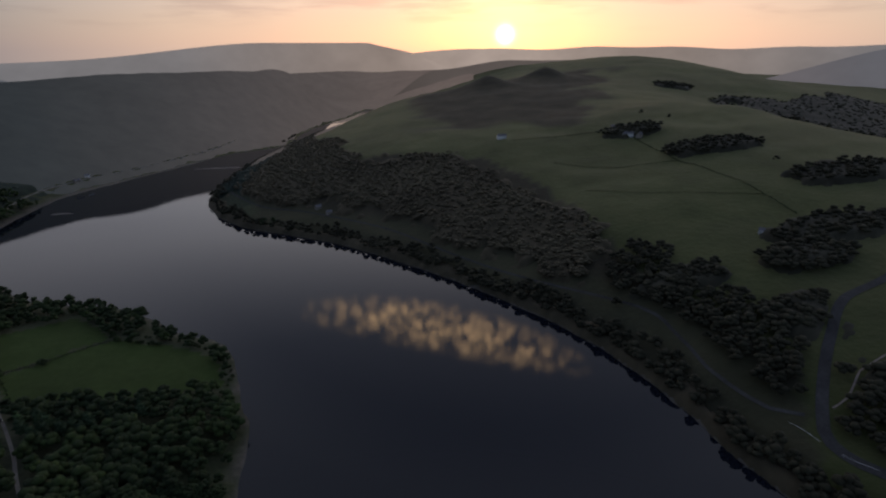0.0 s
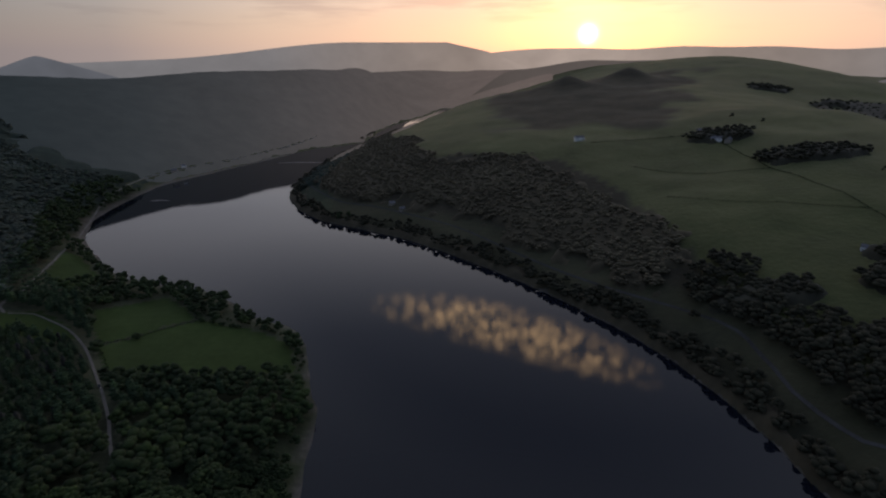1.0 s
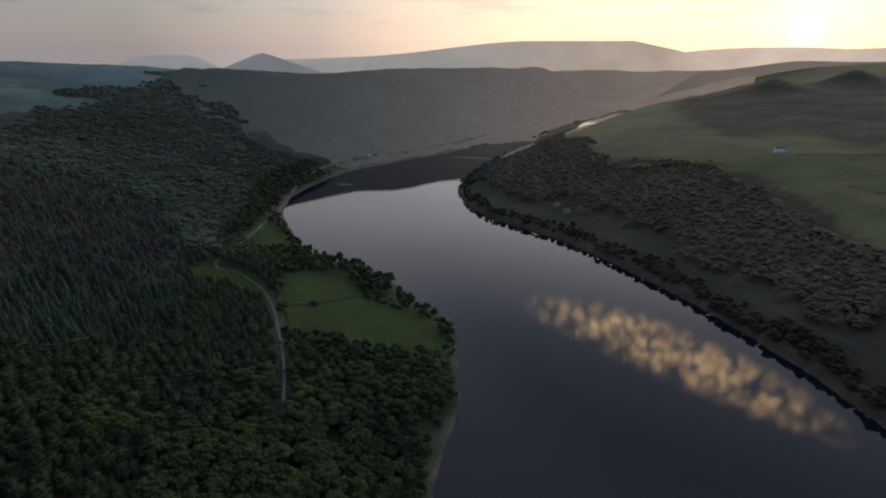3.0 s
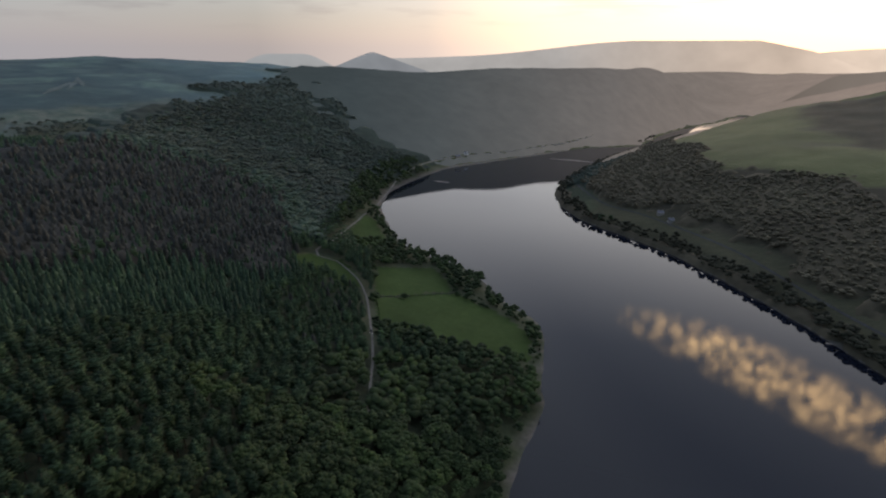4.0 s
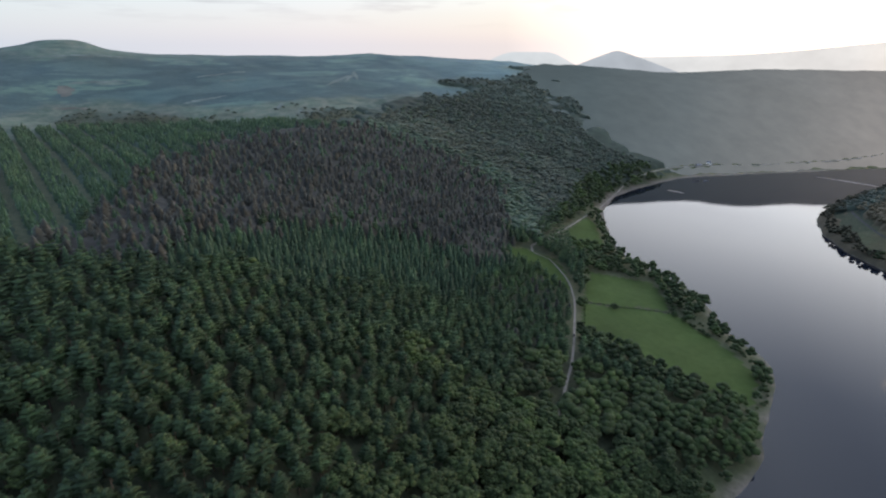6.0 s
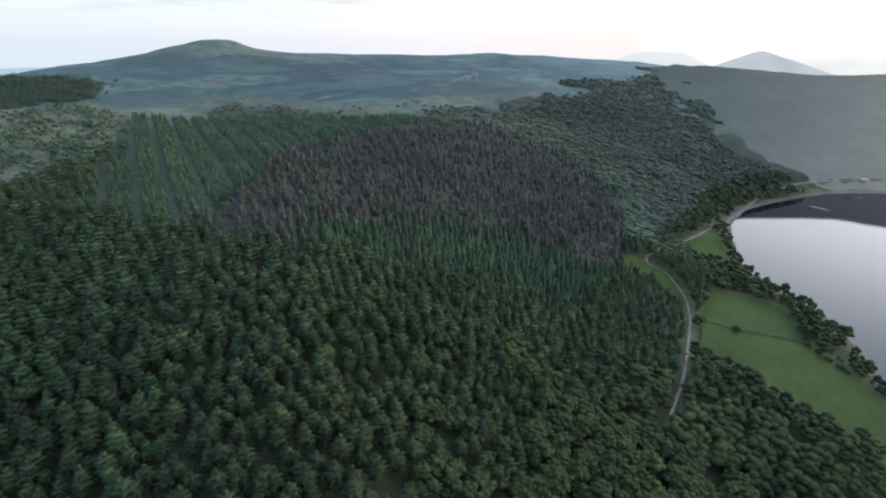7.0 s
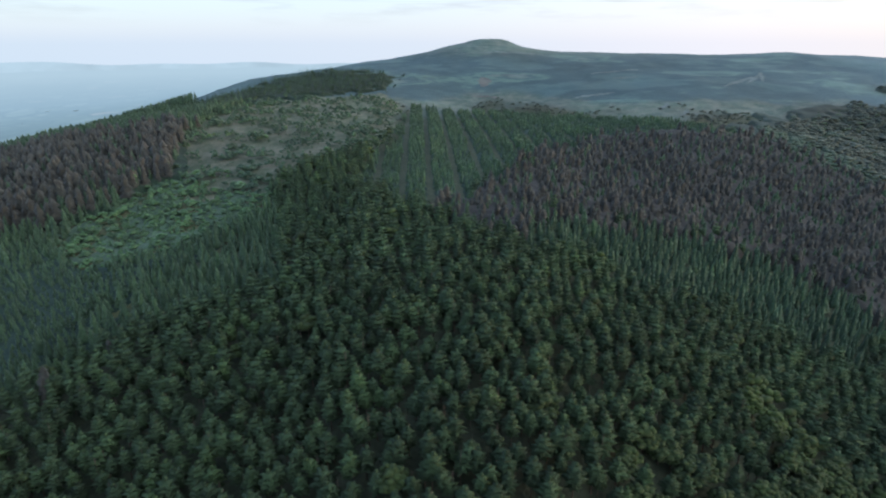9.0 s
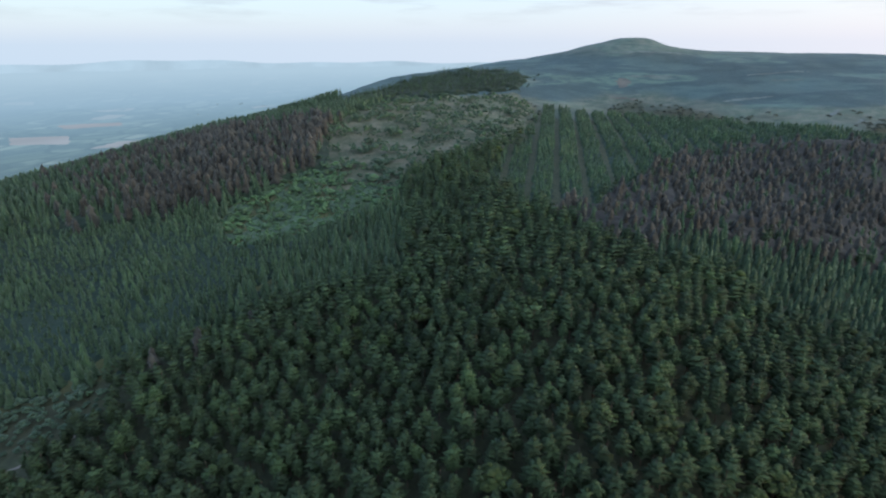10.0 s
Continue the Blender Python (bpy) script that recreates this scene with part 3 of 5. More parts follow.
def ground_at(x, y):
    """Height of the ground sheet, read off its grid."""
    x, y = np.asarray(x, float), np.asarray(y, float)
    i, j = np.clip(np.searchsorted(GX, x) - 1, 0, len(GX) - 2), np.clip(np.searchsorted(GY, y) - 1, 0, len(GY) - 2)
    u, v = (x - GX[i]) / (GX[i + 1] - GX[i]), (y - GY[j]) / (GY[j + 1] - GY[j])
    return (_H[j, i] * (1 - u) + _H[j, i + 1] * u) * (1 - v) + (_H[j + 1, i] * (1 - u) + _H[j + 1, i + 1] * u) * v


def off_at(x, y):
    i, j = np.clip(np.searchsorted(GX, x) - 1, 0, len(GX) - 2), np.clip(np.searchsorted(GY, y) - 1, 0, len(GY) - 2)
    u, v = (x - GX[i]) / (GX[i + 1] - GX[i]), (y - GY[j]) / (GY[j + 1] - GY[j])
    return (_OFF[j, i] * (1 - u) + _OFF[j, i + 1] * u) * (1 - v) + (_OFF[j + 1, i] * (1 - u) + _OFF[j + 1, i + 1] * u) * v


water_mesh = mesh_from("water", [(-900, -60, 0), (560, -60, 0), (560, 2600, 0), (-900, 2600, 0)], [(0, 1, 2, 3)])
water_mesh.materials.append(water_material())
water = tagged(new("water", water_mesh), "calm dark reservoir water mirroring the dusk sky", "water", kind="structure")


def drape(name, poly, material, label, category, lift=0.25, step=6.0):
    """A sheet over the ground inside a plan outline, a few decimetres proud of it."""
    lo, hi = poly.min(0), poly.max(0)
    gx, gy = np.arange(lo[0], hi[0] + step, step), np.arange(lo[1], hi[1] + step, step)
    x, y = np.meshgrid(gx, gy)
    me = bpy.data.meshes.new(name)
    bm = bmesh.new()
    cx, cy = (x[:-1, :-1] + x[1:, 1:]) / 2, (y[:-1, :-1] + y[1:, 1:]) / 2
    keep = inside(poly, cx, cy)
    z = ground_at(x, y) + lift
    seen = {}
    for j, i in zip(*np.nonzero(keep)):
        corner = []
        for jj, ii in ((j, i), (j, i + 1), (j + 1, i + 1), (j + 1, i)):
            if (jj, ii) not in seen:
                seen[jj, ii] = bm.verts.new((x[jj, ii], y[jj, ii], z[jj, ii]))
            corner.append(seen[jj, ii])
        bm.faces.new(corner)
    bm.to_mesh(me)
    bm.free()
    me.materials.append(material)
    return tagged(new(name, me), label, category, kind="structure")


drape("pasture", FIELD_UPPER, MAT_PASTURE, "upper green pasture by the reservoir, fenced off by a hedge", "field")
drape("pasture", MEADOW, MAT_PASTURE, "small lakeside meadow beside the lane", "field")
drape("pasture", FIELD_LOWER, MAT_PASTURE, "mown green pasture beside the reservoir shore", "field")


def ribbon(name, line, width, material, label, category, lift=0.35):
    d = np.gradient(line, axis=0)
    d /= np.linalg.norm(d, axis=1)[:, None]
    side = np.stack([-d[:, 1], d[:, 0]], 1) * width / 2
    rows = []
    for k in (-1.0, 0.0, 1.0):
        p = line + side * k
        rows.append(np.column_stack([p, ground_at(p[:, 0], p[:, 1]) + lift]))
    n = len(line)
    i = np.arange(n - 1)
    faces = np.concatenate([np.stack([i + r * n, i + r * n + 1, i + (r + 1) * n + 1, i + (r + 1) * n], 1)[:, ::-1] for r in (0, 1)])
    me = mesh_from(name, np.concatenate(rows), faces)
    me.materials.append(material)
    return tagged(new(name, me), label, category, kind="structure")


drape("glade", LANE_GLADE, MAT_PASTURE, "grassy glade at the bend of the lane", "grass", lift=0.2)
ribbon("lane", LANE, 2.1, MAT_TRACK, "narrow pale tarmac lane through the woods", "road")
ribbon("lane", SHORE_LANE, 2.7, MAT_TRACK, "pale lane along the far shore", "road")
ribbon("lane", BANK_LANE, 2.8, MAT_ROAD, "grey lane along the wooded bank", "road")
ribbon("road", MAIN_ROAD, 7.5, MAT_ROAD, "grey main road climbing from the waterside", "road")
ribbon("track", FARM_TRACK, 1.3, MAT_SAND, "pale farm track across the pasture", "track")
ribbon("track", smooth_line([(-104, -284), (-112, -272), (-128, -263), (-148, -257), (-160, -250)], 4.0), 1.8, MAT_TRACK, "faint pale track through the scrubby clearing", "track")

def patch_outline(x, y, half, wide, turn, seed):
    r = np.random.default_rng(seed)
    a = np.arange(18) * 2 * math.pi / 18
    k = r.uniform(0.7, 1.25, 18)
    px, py = np.cos(a) * half * k, np.sin(a) * wide * k
    c, s = math.cos(radians(turn)), math.sin(radians(turn))
    return np.column_stack([x + px * c - py * s, y + px * s + py * c])


for _i, (_x, _y, _l, _b, _t) in enumerate(((-1133, -80, 26, 13, 10), (-1176, -30, 52, 5, 98), (-1222, 186, 64, 4, 116), (-1171, 198, 34, 3.5, 102), (-1040, 121, 36, 5, 110), (-1150, 405, 58, 5, 140),
                                               (-1176, 440, 50, 4, 150), (-1205, 465, 46, 4, 165), (-940, 226, 34, 3, 158), (-890, 246, 26, 2.5, 160), (-1358, -40, 100, 5, 98), (-1054, -68, 24, 5, 80))):
    drape("bare_patch", patch_outline(_x, _y, _l, _b, _t, _i), MAT_SCAR if _i in (0, 11) else MAT_STRIP, "bare sandy scar worn into the heather moor" if _i in (0, 11) else "pale cut strip in the heather moor", "bare ground", lift=0.5, step=5.0)

# ---------------------------------------------------------------- far hills, a backdrop glowing with painted haze


# Unlit glow: haze and its warmth towards the sun are painted in.
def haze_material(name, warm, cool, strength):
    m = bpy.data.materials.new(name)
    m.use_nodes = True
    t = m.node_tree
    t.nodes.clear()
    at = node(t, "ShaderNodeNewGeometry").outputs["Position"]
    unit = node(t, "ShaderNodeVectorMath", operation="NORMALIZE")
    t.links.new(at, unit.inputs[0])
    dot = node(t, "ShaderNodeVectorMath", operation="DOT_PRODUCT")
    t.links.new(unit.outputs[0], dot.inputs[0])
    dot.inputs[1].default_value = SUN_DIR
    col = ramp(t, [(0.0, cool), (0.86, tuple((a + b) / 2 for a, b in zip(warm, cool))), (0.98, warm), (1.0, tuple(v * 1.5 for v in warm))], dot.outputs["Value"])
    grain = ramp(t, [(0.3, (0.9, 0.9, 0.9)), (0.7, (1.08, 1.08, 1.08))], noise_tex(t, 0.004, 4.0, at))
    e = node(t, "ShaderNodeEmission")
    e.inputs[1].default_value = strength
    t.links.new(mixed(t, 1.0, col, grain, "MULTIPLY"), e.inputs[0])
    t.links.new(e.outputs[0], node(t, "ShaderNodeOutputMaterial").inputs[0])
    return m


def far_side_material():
    """The wooded far side of the lake as a glow: haze, thicker towards the sun, is painted into its colour."""
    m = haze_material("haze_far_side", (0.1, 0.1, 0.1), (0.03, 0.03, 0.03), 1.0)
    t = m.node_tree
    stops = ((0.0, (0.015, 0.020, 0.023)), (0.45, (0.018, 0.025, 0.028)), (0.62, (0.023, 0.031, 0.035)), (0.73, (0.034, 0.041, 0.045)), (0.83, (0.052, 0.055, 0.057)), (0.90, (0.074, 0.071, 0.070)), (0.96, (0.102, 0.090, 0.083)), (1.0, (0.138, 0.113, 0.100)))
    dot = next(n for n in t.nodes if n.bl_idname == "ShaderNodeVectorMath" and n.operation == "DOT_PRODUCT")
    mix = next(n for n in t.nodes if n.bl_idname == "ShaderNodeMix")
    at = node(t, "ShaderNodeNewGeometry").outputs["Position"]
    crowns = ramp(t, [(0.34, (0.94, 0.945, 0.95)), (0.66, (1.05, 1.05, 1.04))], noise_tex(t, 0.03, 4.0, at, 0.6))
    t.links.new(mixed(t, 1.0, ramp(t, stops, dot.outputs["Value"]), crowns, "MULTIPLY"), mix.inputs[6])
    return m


def far_ridge(name, start, end, distance, crest, material, label, depth=350.0):
    """A ridge along an arc: crest(heading) gives its elevation angle as seen from the drone."""
    az = np.linspace(start, end, int(abs(end - start) * 5) + 2)
    rows = []
    for f, dd in ((0.0, -depth), (0.6, -depth * 0.4), (1.0, 0.0), (0.0, depth * 0.5)):
        top = 250 + distance * np.tan(np.radians(crest(az)))
        d = distance + dd
        rows.append(np.column_stack([-np.sin(np.radians(az)) * d, np.cos(np.radians(az)) * d, -60 + (top + 60) * f]))
    n = len(az)
    i = np.arange(n - 1)
    faces = np.concatenate([np.stack([i + r * n, i + r * n + 1, i + (r + 1) * n + 1, i + (r + 1) * n], 1) for r in range(3)])
    me = mesh_from(name, np.concatenate(rows), faces)
    me.materials.append(material)
    return tagged(new(name, me), label, "hill", kind="structure")


def wobble(a):
    return 0.10 * np.sin(a / 3.1 + 1) + 0.06 * np.sin(a / 1.3)


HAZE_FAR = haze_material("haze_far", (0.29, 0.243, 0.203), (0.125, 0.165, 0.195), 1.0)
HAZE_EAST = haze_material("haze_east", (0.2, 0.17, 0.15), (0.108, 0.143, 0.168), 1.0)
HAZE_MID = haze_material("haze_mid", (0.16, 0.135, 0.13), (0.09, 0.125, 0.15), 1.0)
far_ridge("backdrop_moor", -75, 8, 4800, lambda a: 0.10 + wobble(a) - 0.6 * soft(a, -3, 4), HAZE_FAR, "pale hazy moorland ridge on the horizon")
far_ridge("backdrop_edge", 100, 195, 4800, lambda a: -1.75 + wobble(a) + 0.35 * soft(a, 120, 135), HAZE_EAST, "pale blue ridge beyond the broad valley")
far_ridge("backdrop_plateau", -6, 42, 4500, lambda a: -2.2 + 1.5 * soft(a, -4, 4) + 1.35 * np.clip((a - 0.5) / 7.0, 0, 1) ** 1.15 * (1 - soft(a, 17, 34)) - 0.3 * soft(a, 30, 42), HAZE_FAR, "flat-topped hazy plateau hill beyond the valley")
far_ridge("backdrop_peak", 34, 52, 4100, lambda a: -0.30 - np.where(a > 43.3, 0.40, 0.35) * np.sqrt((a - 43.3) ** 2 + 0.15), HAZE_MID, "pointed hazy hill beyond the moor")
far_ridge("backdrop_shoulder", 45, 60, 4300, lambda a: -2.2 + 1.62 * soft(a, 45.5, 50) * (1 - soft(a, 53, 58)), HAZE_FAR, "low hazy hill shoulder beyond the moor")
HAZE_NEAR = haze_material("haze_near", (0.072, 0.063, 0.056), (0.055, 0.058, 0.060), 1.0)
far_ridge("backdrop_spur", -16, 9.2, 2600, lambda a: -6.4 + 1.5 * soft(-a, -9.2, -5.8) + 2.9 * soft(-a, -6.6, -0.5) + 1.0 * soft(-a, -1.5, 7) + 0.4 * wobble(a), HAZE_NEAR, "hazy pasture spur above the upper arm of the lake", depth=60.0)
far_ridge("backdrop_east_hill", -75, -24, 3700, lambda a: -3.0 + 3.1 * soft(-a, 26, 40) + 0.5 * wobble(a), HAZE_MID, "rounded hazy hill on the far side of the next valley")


def valley_material():
    """Lowland of small fields and hedges, far below the hill; it glows, with mist painted in by distance."""
    m = bpy.data.materials.new("painted_mist_lowland")
    m.use_nodes = True
    t = m.node_tree
    t.nodes.clear()
    at = node(t, "ShaderNodeNewGeometry").outputs["Position"]
    squeeze = node(t, "ShaderNodeMapping")
    squeeze.inputs["Scale"].default_value = (1.0, 1.6, 1.0)
    squeeze.inputs["Rotation"].default_value = (0, 0, radians(35))
    t.links.new(at, squeeze.inputs[0])
    cells = node(t, "ShaderNodeTexVoronoi")
    cells.inputs["Scale"].default_value = 0.0075
    t.links.new(squeeze.outputs[0], cells.inputs["Vector"])
    pick = node(t, "ShaderNodeSeparateColor")
    t.links.new(cells.outputs["Color"], pick.inputs[0])
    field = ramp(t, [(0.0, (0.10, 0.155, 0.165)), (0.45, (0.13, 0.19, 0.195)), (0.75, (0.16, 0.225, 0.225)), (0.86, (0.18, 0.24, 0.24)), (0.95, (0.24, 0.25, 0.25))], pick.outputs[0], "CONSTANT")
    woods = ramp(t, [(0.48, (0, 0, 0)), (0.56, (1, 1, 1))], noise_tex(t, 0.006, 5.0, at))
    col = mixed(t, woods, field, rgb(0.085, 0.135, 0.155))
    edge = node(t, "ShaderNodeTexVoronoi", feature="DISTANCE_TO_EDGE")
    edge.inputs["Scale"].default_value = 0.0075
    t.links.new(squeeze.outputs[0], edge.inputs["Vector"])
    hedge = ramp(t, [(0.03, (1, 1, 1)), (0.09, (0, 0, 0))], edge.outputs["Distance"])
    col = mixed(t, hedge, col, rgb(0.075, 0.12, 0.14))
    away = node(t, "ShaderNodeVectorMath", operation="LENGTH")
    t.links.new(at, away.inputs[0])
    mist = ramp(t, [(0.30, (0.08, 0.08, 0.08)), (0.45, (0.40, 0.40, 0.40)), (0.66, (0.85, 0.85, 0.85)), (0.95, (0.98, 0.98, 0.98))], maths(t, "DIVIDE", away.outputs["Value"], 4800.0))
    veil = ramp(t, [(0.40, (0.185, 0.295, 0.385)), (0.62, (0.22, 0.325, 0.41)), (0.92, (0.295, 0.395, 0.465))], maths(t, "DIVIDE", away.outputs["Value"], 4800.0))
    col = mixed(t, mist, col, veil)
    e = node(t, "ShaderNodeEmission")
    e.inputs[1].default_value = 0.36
    t.links.new(col, e.inputs[0])
    t.links.new(e.outputs[0], node(t, "ShaderNodeOutputMaterial").inputs[0])
    return m


def lowland():
    az, d = np.meshgrid(np.linspace(106, 178, 90), np.geomspace(1450, 4700, 60))
    x, y = -np.sin(np.radians(az)) * d, np.cos(np.radians(az)) * d
    low = -34 + 110 * np.clip((d - 2600) / 2100, 0, 1) ** 1.5 + wave_noise(x, y, 21, 700, 3) * 5
    z = np.maximum(low, ground_at(x, y) + 1.0)
    n, k = az.shape
    i = (np.arange(n - 1)[:, None] * k + np.arange(k - 1)[None, :]).ravel()
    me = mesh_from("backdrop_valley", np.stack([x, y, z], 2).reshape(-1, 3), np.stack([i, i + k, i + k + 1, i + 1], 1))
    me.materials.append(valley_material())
    tagged(new("backdrop_valley", me), "glowing lowland of small fields and hedges with painted mist", "valley", kind="structure")


lowland()


def hayfield(points, label):
    """A mown field out on the lowland; it glows, with mist painted into its colour."""
    r = np.random.default_rng(len(label))
    rim = np.concatenate([np.linspace(a, b, 6)[:-1] for a, b in zip(np.array(points, float), np.roll(np.array(points, float), -1, axis=0))])
    rim = rim + r.normal(0, 4.0, rim.shape)
    z = np.maximum(-34.0, ground_at(rim[:, 0], rim[:, 1]) + 1.0) + 7.0
    bm = bmesh.new()
    bm.faces.new([bm.verts.new((x, y, h)) for (x, y), h in zip(rim, z)])
    bmesh.ops.triangulate(bm, faces=bm.faces[:])
    me = bpy.data.meshes.new("hayfield")
    bm.to_mesh(me)
    bm.free()
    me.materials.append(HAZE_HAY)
    tagged(new("hayfield", me), label, "field", kind="structure")


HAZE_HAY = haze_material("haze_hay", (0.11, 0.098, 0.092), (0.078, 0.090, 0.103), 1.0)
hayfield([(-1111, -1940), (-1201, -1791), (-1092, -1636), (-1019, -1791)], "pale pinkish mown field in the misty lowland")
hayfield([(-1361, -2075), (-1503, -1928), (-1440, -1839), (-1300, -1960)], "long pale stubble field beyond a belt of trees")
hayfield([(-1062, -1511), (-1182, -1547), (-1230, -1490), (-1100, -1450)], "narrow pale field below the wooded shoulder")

# ---------------------------------------------------------------- trees


def trunk_shape(top, radius, sides=5):
    """A tapered trunk with a slight bow, of triangles; unit height."""
    a = np.arange(sides) * 2 * math.pi / sides
    rings = [np.column_stack([np.cos(a) * r + bow, np.sin(a) * r, np.full(sides, z)]) for z, r, bow in ((-0.03, radius, 0), (top * 0.5, radius * 0.7, 0.008), (top, radius * 0.25, 0))]
    i = np.arange(sides)
    j = (i + 1) % sides
    f = []
    for k in (0, sides):
        f += [np.stack([i + k, j + k, j + k + sides], 1), np.stack([i + k, j + k + sides, i + k + sides], 1)]
    return np.concatenate(rings), np.concatenate(f)


_G = (1 + math.sqrt(5)) / 2
ICO_V = np.array([(-1, _G, 0), (1, _G, 0), (-1, -_G, 0), (1, -_G, 0), (0, -1, _G), (0, 1, _G), (0, -1, -_G), (0, 1, -_G), (_G, 0, -1), (_G, 0, 1), (-_G, 0, -1), (-_G, 0, 1)]) / math.sqrt(1 + _G * _G)
ICO_F = np.array([(0, 11, 5), (0, 5, 1), (0, 1, 7), (0, 7, 10), (0, 10, 11), (1, 5, 9), (5, 11, 4), (11, 10, 2), (10, 7, 6), (7, 1, 8),
                  (3, 9, 4), (3, 4, 2), (3, 2, 6), (3, 6, 8), (3, 8, 9), (4, 9, 5), (2, 4, 11), (6, 2, 10), (8, 6, 7), (9, 8, 1)])


def clump(r, place, size, flat=0.8):
    """A rounded, uneven clump of leaves."""
    return ICO_V * (1 + r.uniform(-0.22, 0.22, (12, 1))) * np.array((size, size, size * flat)) + place, ICO_F


def joined(parts):
    vs, fs, base = [], [], 0
    for v, f in parts:
        vs.append(v)
        fs.append(f + base)
        base += len(v)
    return np.concatenate(vs), np.concatenate(fs)


def pine_crown(seed, whorls, arms):
    """A blunt pine crown: whorls of fan-shaped boughs with upturned tips, one closed skirt for each whorl."""
    r = np.random.default_rng(seed)
    parts = []
    lean = r.normal(0, 0.012, 2)
    for k in range(whorls):
        u = k / (whorls - 1)
        z = 0.38 + 0.50 * u + r.uniform(-0.012, 0.012)
        reach = 0.225 * np.interp(u, (0, 0.3, 0.6, 0.82, 1.0), (0.85, 1.0, 0.86, 0.62, 0.30)) * r.uniform(0.88, 1.12)
        n = 2 * max(3, round(arms * (1.0 - 0.3 * u)))
        a = (np.arange(n) + r.uniform(-0.3, 0.3, n)) * 2 * math.pi / n + k * 1.1
        tip = np.arange(n) % 2 == 0
        out = reach * np.where(tip, r.uniform(0.86, 1.28, n), r.uniform(0.45, 0.66, n))
        zo = z + np.where(tip, r.uniform(-0.016, 0.026, n), -0.022)
        mid = reach * np.where(tip, 0.62, 0.42)
        zm = z + 0.030 + np.where(tip, 0.014, -0.014) + r.uniform(-0.006, 0.006, n)
        c, q = np.cos(a), np.sin(a)
        rings = np.vstack([np.column_stack([c * out, q * out, zo]), np.column_stack([c * mid, q * mid, zm]), (0, 0, z + 0.055 + 0.02 * (k == whorls - 1)), (0, 0, z - 0.03)])
        rings[:, :2] += lean * (k + 1)
        i = np.arange(n)
        j = (i + 1) % n
        parts.append((rings, np.concatenate([np.stack([i, j, j + n], 1), np.stack([i, j + n, i + n], 1), np.stack([i + n, j + n, np.full(n, 2 * n)], 1), np.stack([j, i, np.full(n, 2 * n + 1)], 1)])))
    return joined(parts)


def leaf_crown(seed, lobes, tufts):
    """A broad crown of several rounded lobes, each a cluster of leaf clumps."""
    r = np.random.default_rng(seed)
    parts = []
    for k in range(lobes):
        a = k * 2.39996 + r.uniform(-0.4, 0.4)
        ring = 0.0 if k == lobes - 1 else 0.21 * r.uniform(0.7, 1.15)
        z = 0.78 if k == lobes - 1 else r.uniform(0.46, 0.72)
        size = r.uniform(0.15, 0.22)
        middle = np.array((math.cos(a) * ring, math.sin(a) * ring, z))
        parts.append(clump(r, middle, size * 0.95))
        for q in range(tufts):
            th, up = q * 2.39996 + r.uniform(-0.5, 0.5), 1 - 1.2 * (q + 0.3) / tufts
            flat = math.sqrt(max(0.0, 1 - up * up))
            way = np.array((math.cos(th) * flat, math.sin(th) * flat, up * 0.85))
            parts.append(clump(r, middle + way * size * r.uniform(0.75, 0.95), size * r.uniform(0.36, 0.56)))
    return joined(parts)


def tier_crown(seed, tiers, points, width, start=0.10, taper=0.85):
    """A conifer of stacked ragged skirts of drooping boughs; unit height."""
    r = np.random.default_rng(seed)
    parts = []
    for k in range(tiers):
        lo = start + (0.92 - start) * k / tiers
        hi = min(1.0, lo + (1.0 - start) / tiers * 1.9)
        rad = width * (1 - lo) ** taper + 0.012
        n = points * 2
        a = np.arange(n) * 2 * math.pi / n + r.uniform(0, 6)
        rr = rad * np.where(np.arange(n) % 2, 0.5, 1.0) * r.uniform(0.7, 1.25, n)
        ring = np.column_stack([np.cos(a) * rr, np.sin(a) * rr, lo + r.uniform(-0.03, 0.02, n) - rr * 0.15])
        i = np.arange(n)
        parts.append((np.vstack([ring, (0, 0, hi)]), np.stack([i, (i + 1) % n, np.full(n, n)], 1)))
    return joined(parts)


KINDS = {
    "far_leaf": [[leaf_crown(s + 80, n, q) for s in range(5)] for n, q in ((7, 4), (6, 0), (4, 0))],
    "pine": [[pine_crown(s, w, n) for s in range(5)] for w, n in ((6, 7), (5, 5), (3, 4))],
    "leaf": [[leaf_crown(s + 20, n, q) for s in range(5)] for n, q in ((8, 6), (6, 0), (3, 0))],
    "spruce": [[tier_crown(s + 40, k, p, 0.17) for s in range(5)] for k, p in ((10, 6), (6, 4), (4, 3))],
    "larch": [[tier_crown(s + 60, k, p, 0.125, 0.16, 0.6) for s in range(5)] for k, p in ((10, 5), (7, 4), (4, 3))],
}
TRUNK = {"far_leaf": trunk_shape(0.7, 0.02), "pine": trunk_shape(0.9, 0.016), "leaf": trunk_shape(0.7, 0.028), "spruce": trunk_shape(0.9, 0.014), "larch": trunk_shape(0.95, 0.014)}
KIND_MATERIAL = {"far_leaf": MAT_SLOPE, "pine": MAT_PINE, "leaf": MAT_LEAF, "spruce": MAT_SPRUCE, "larch": MAT_LARCH}


def spread(template, xs, ys, zs, heights, widths, turn):
    v, f = template
    c, s = np.cos(turn)[:, None], np.sin(turn)[:, None]
    wide = (heights * widths)[:, None]
    x = (v[None, :, 0] * c - v[None, :, 1] * s) * wide + xs[:, None]
    y = (v[None, :, 0] * s + v[None, :, 1] * c) * wide + ys[:, None]
    z = v[None, :, 2] * heights[:, None] + zs[:, None] - 0.2
    return np.stack([x, y, z], 2).reshape(-1, 3), (f[None] + (np.arange(len(xs)) * len(v))[:, None, None]).reshape(-1, 3)


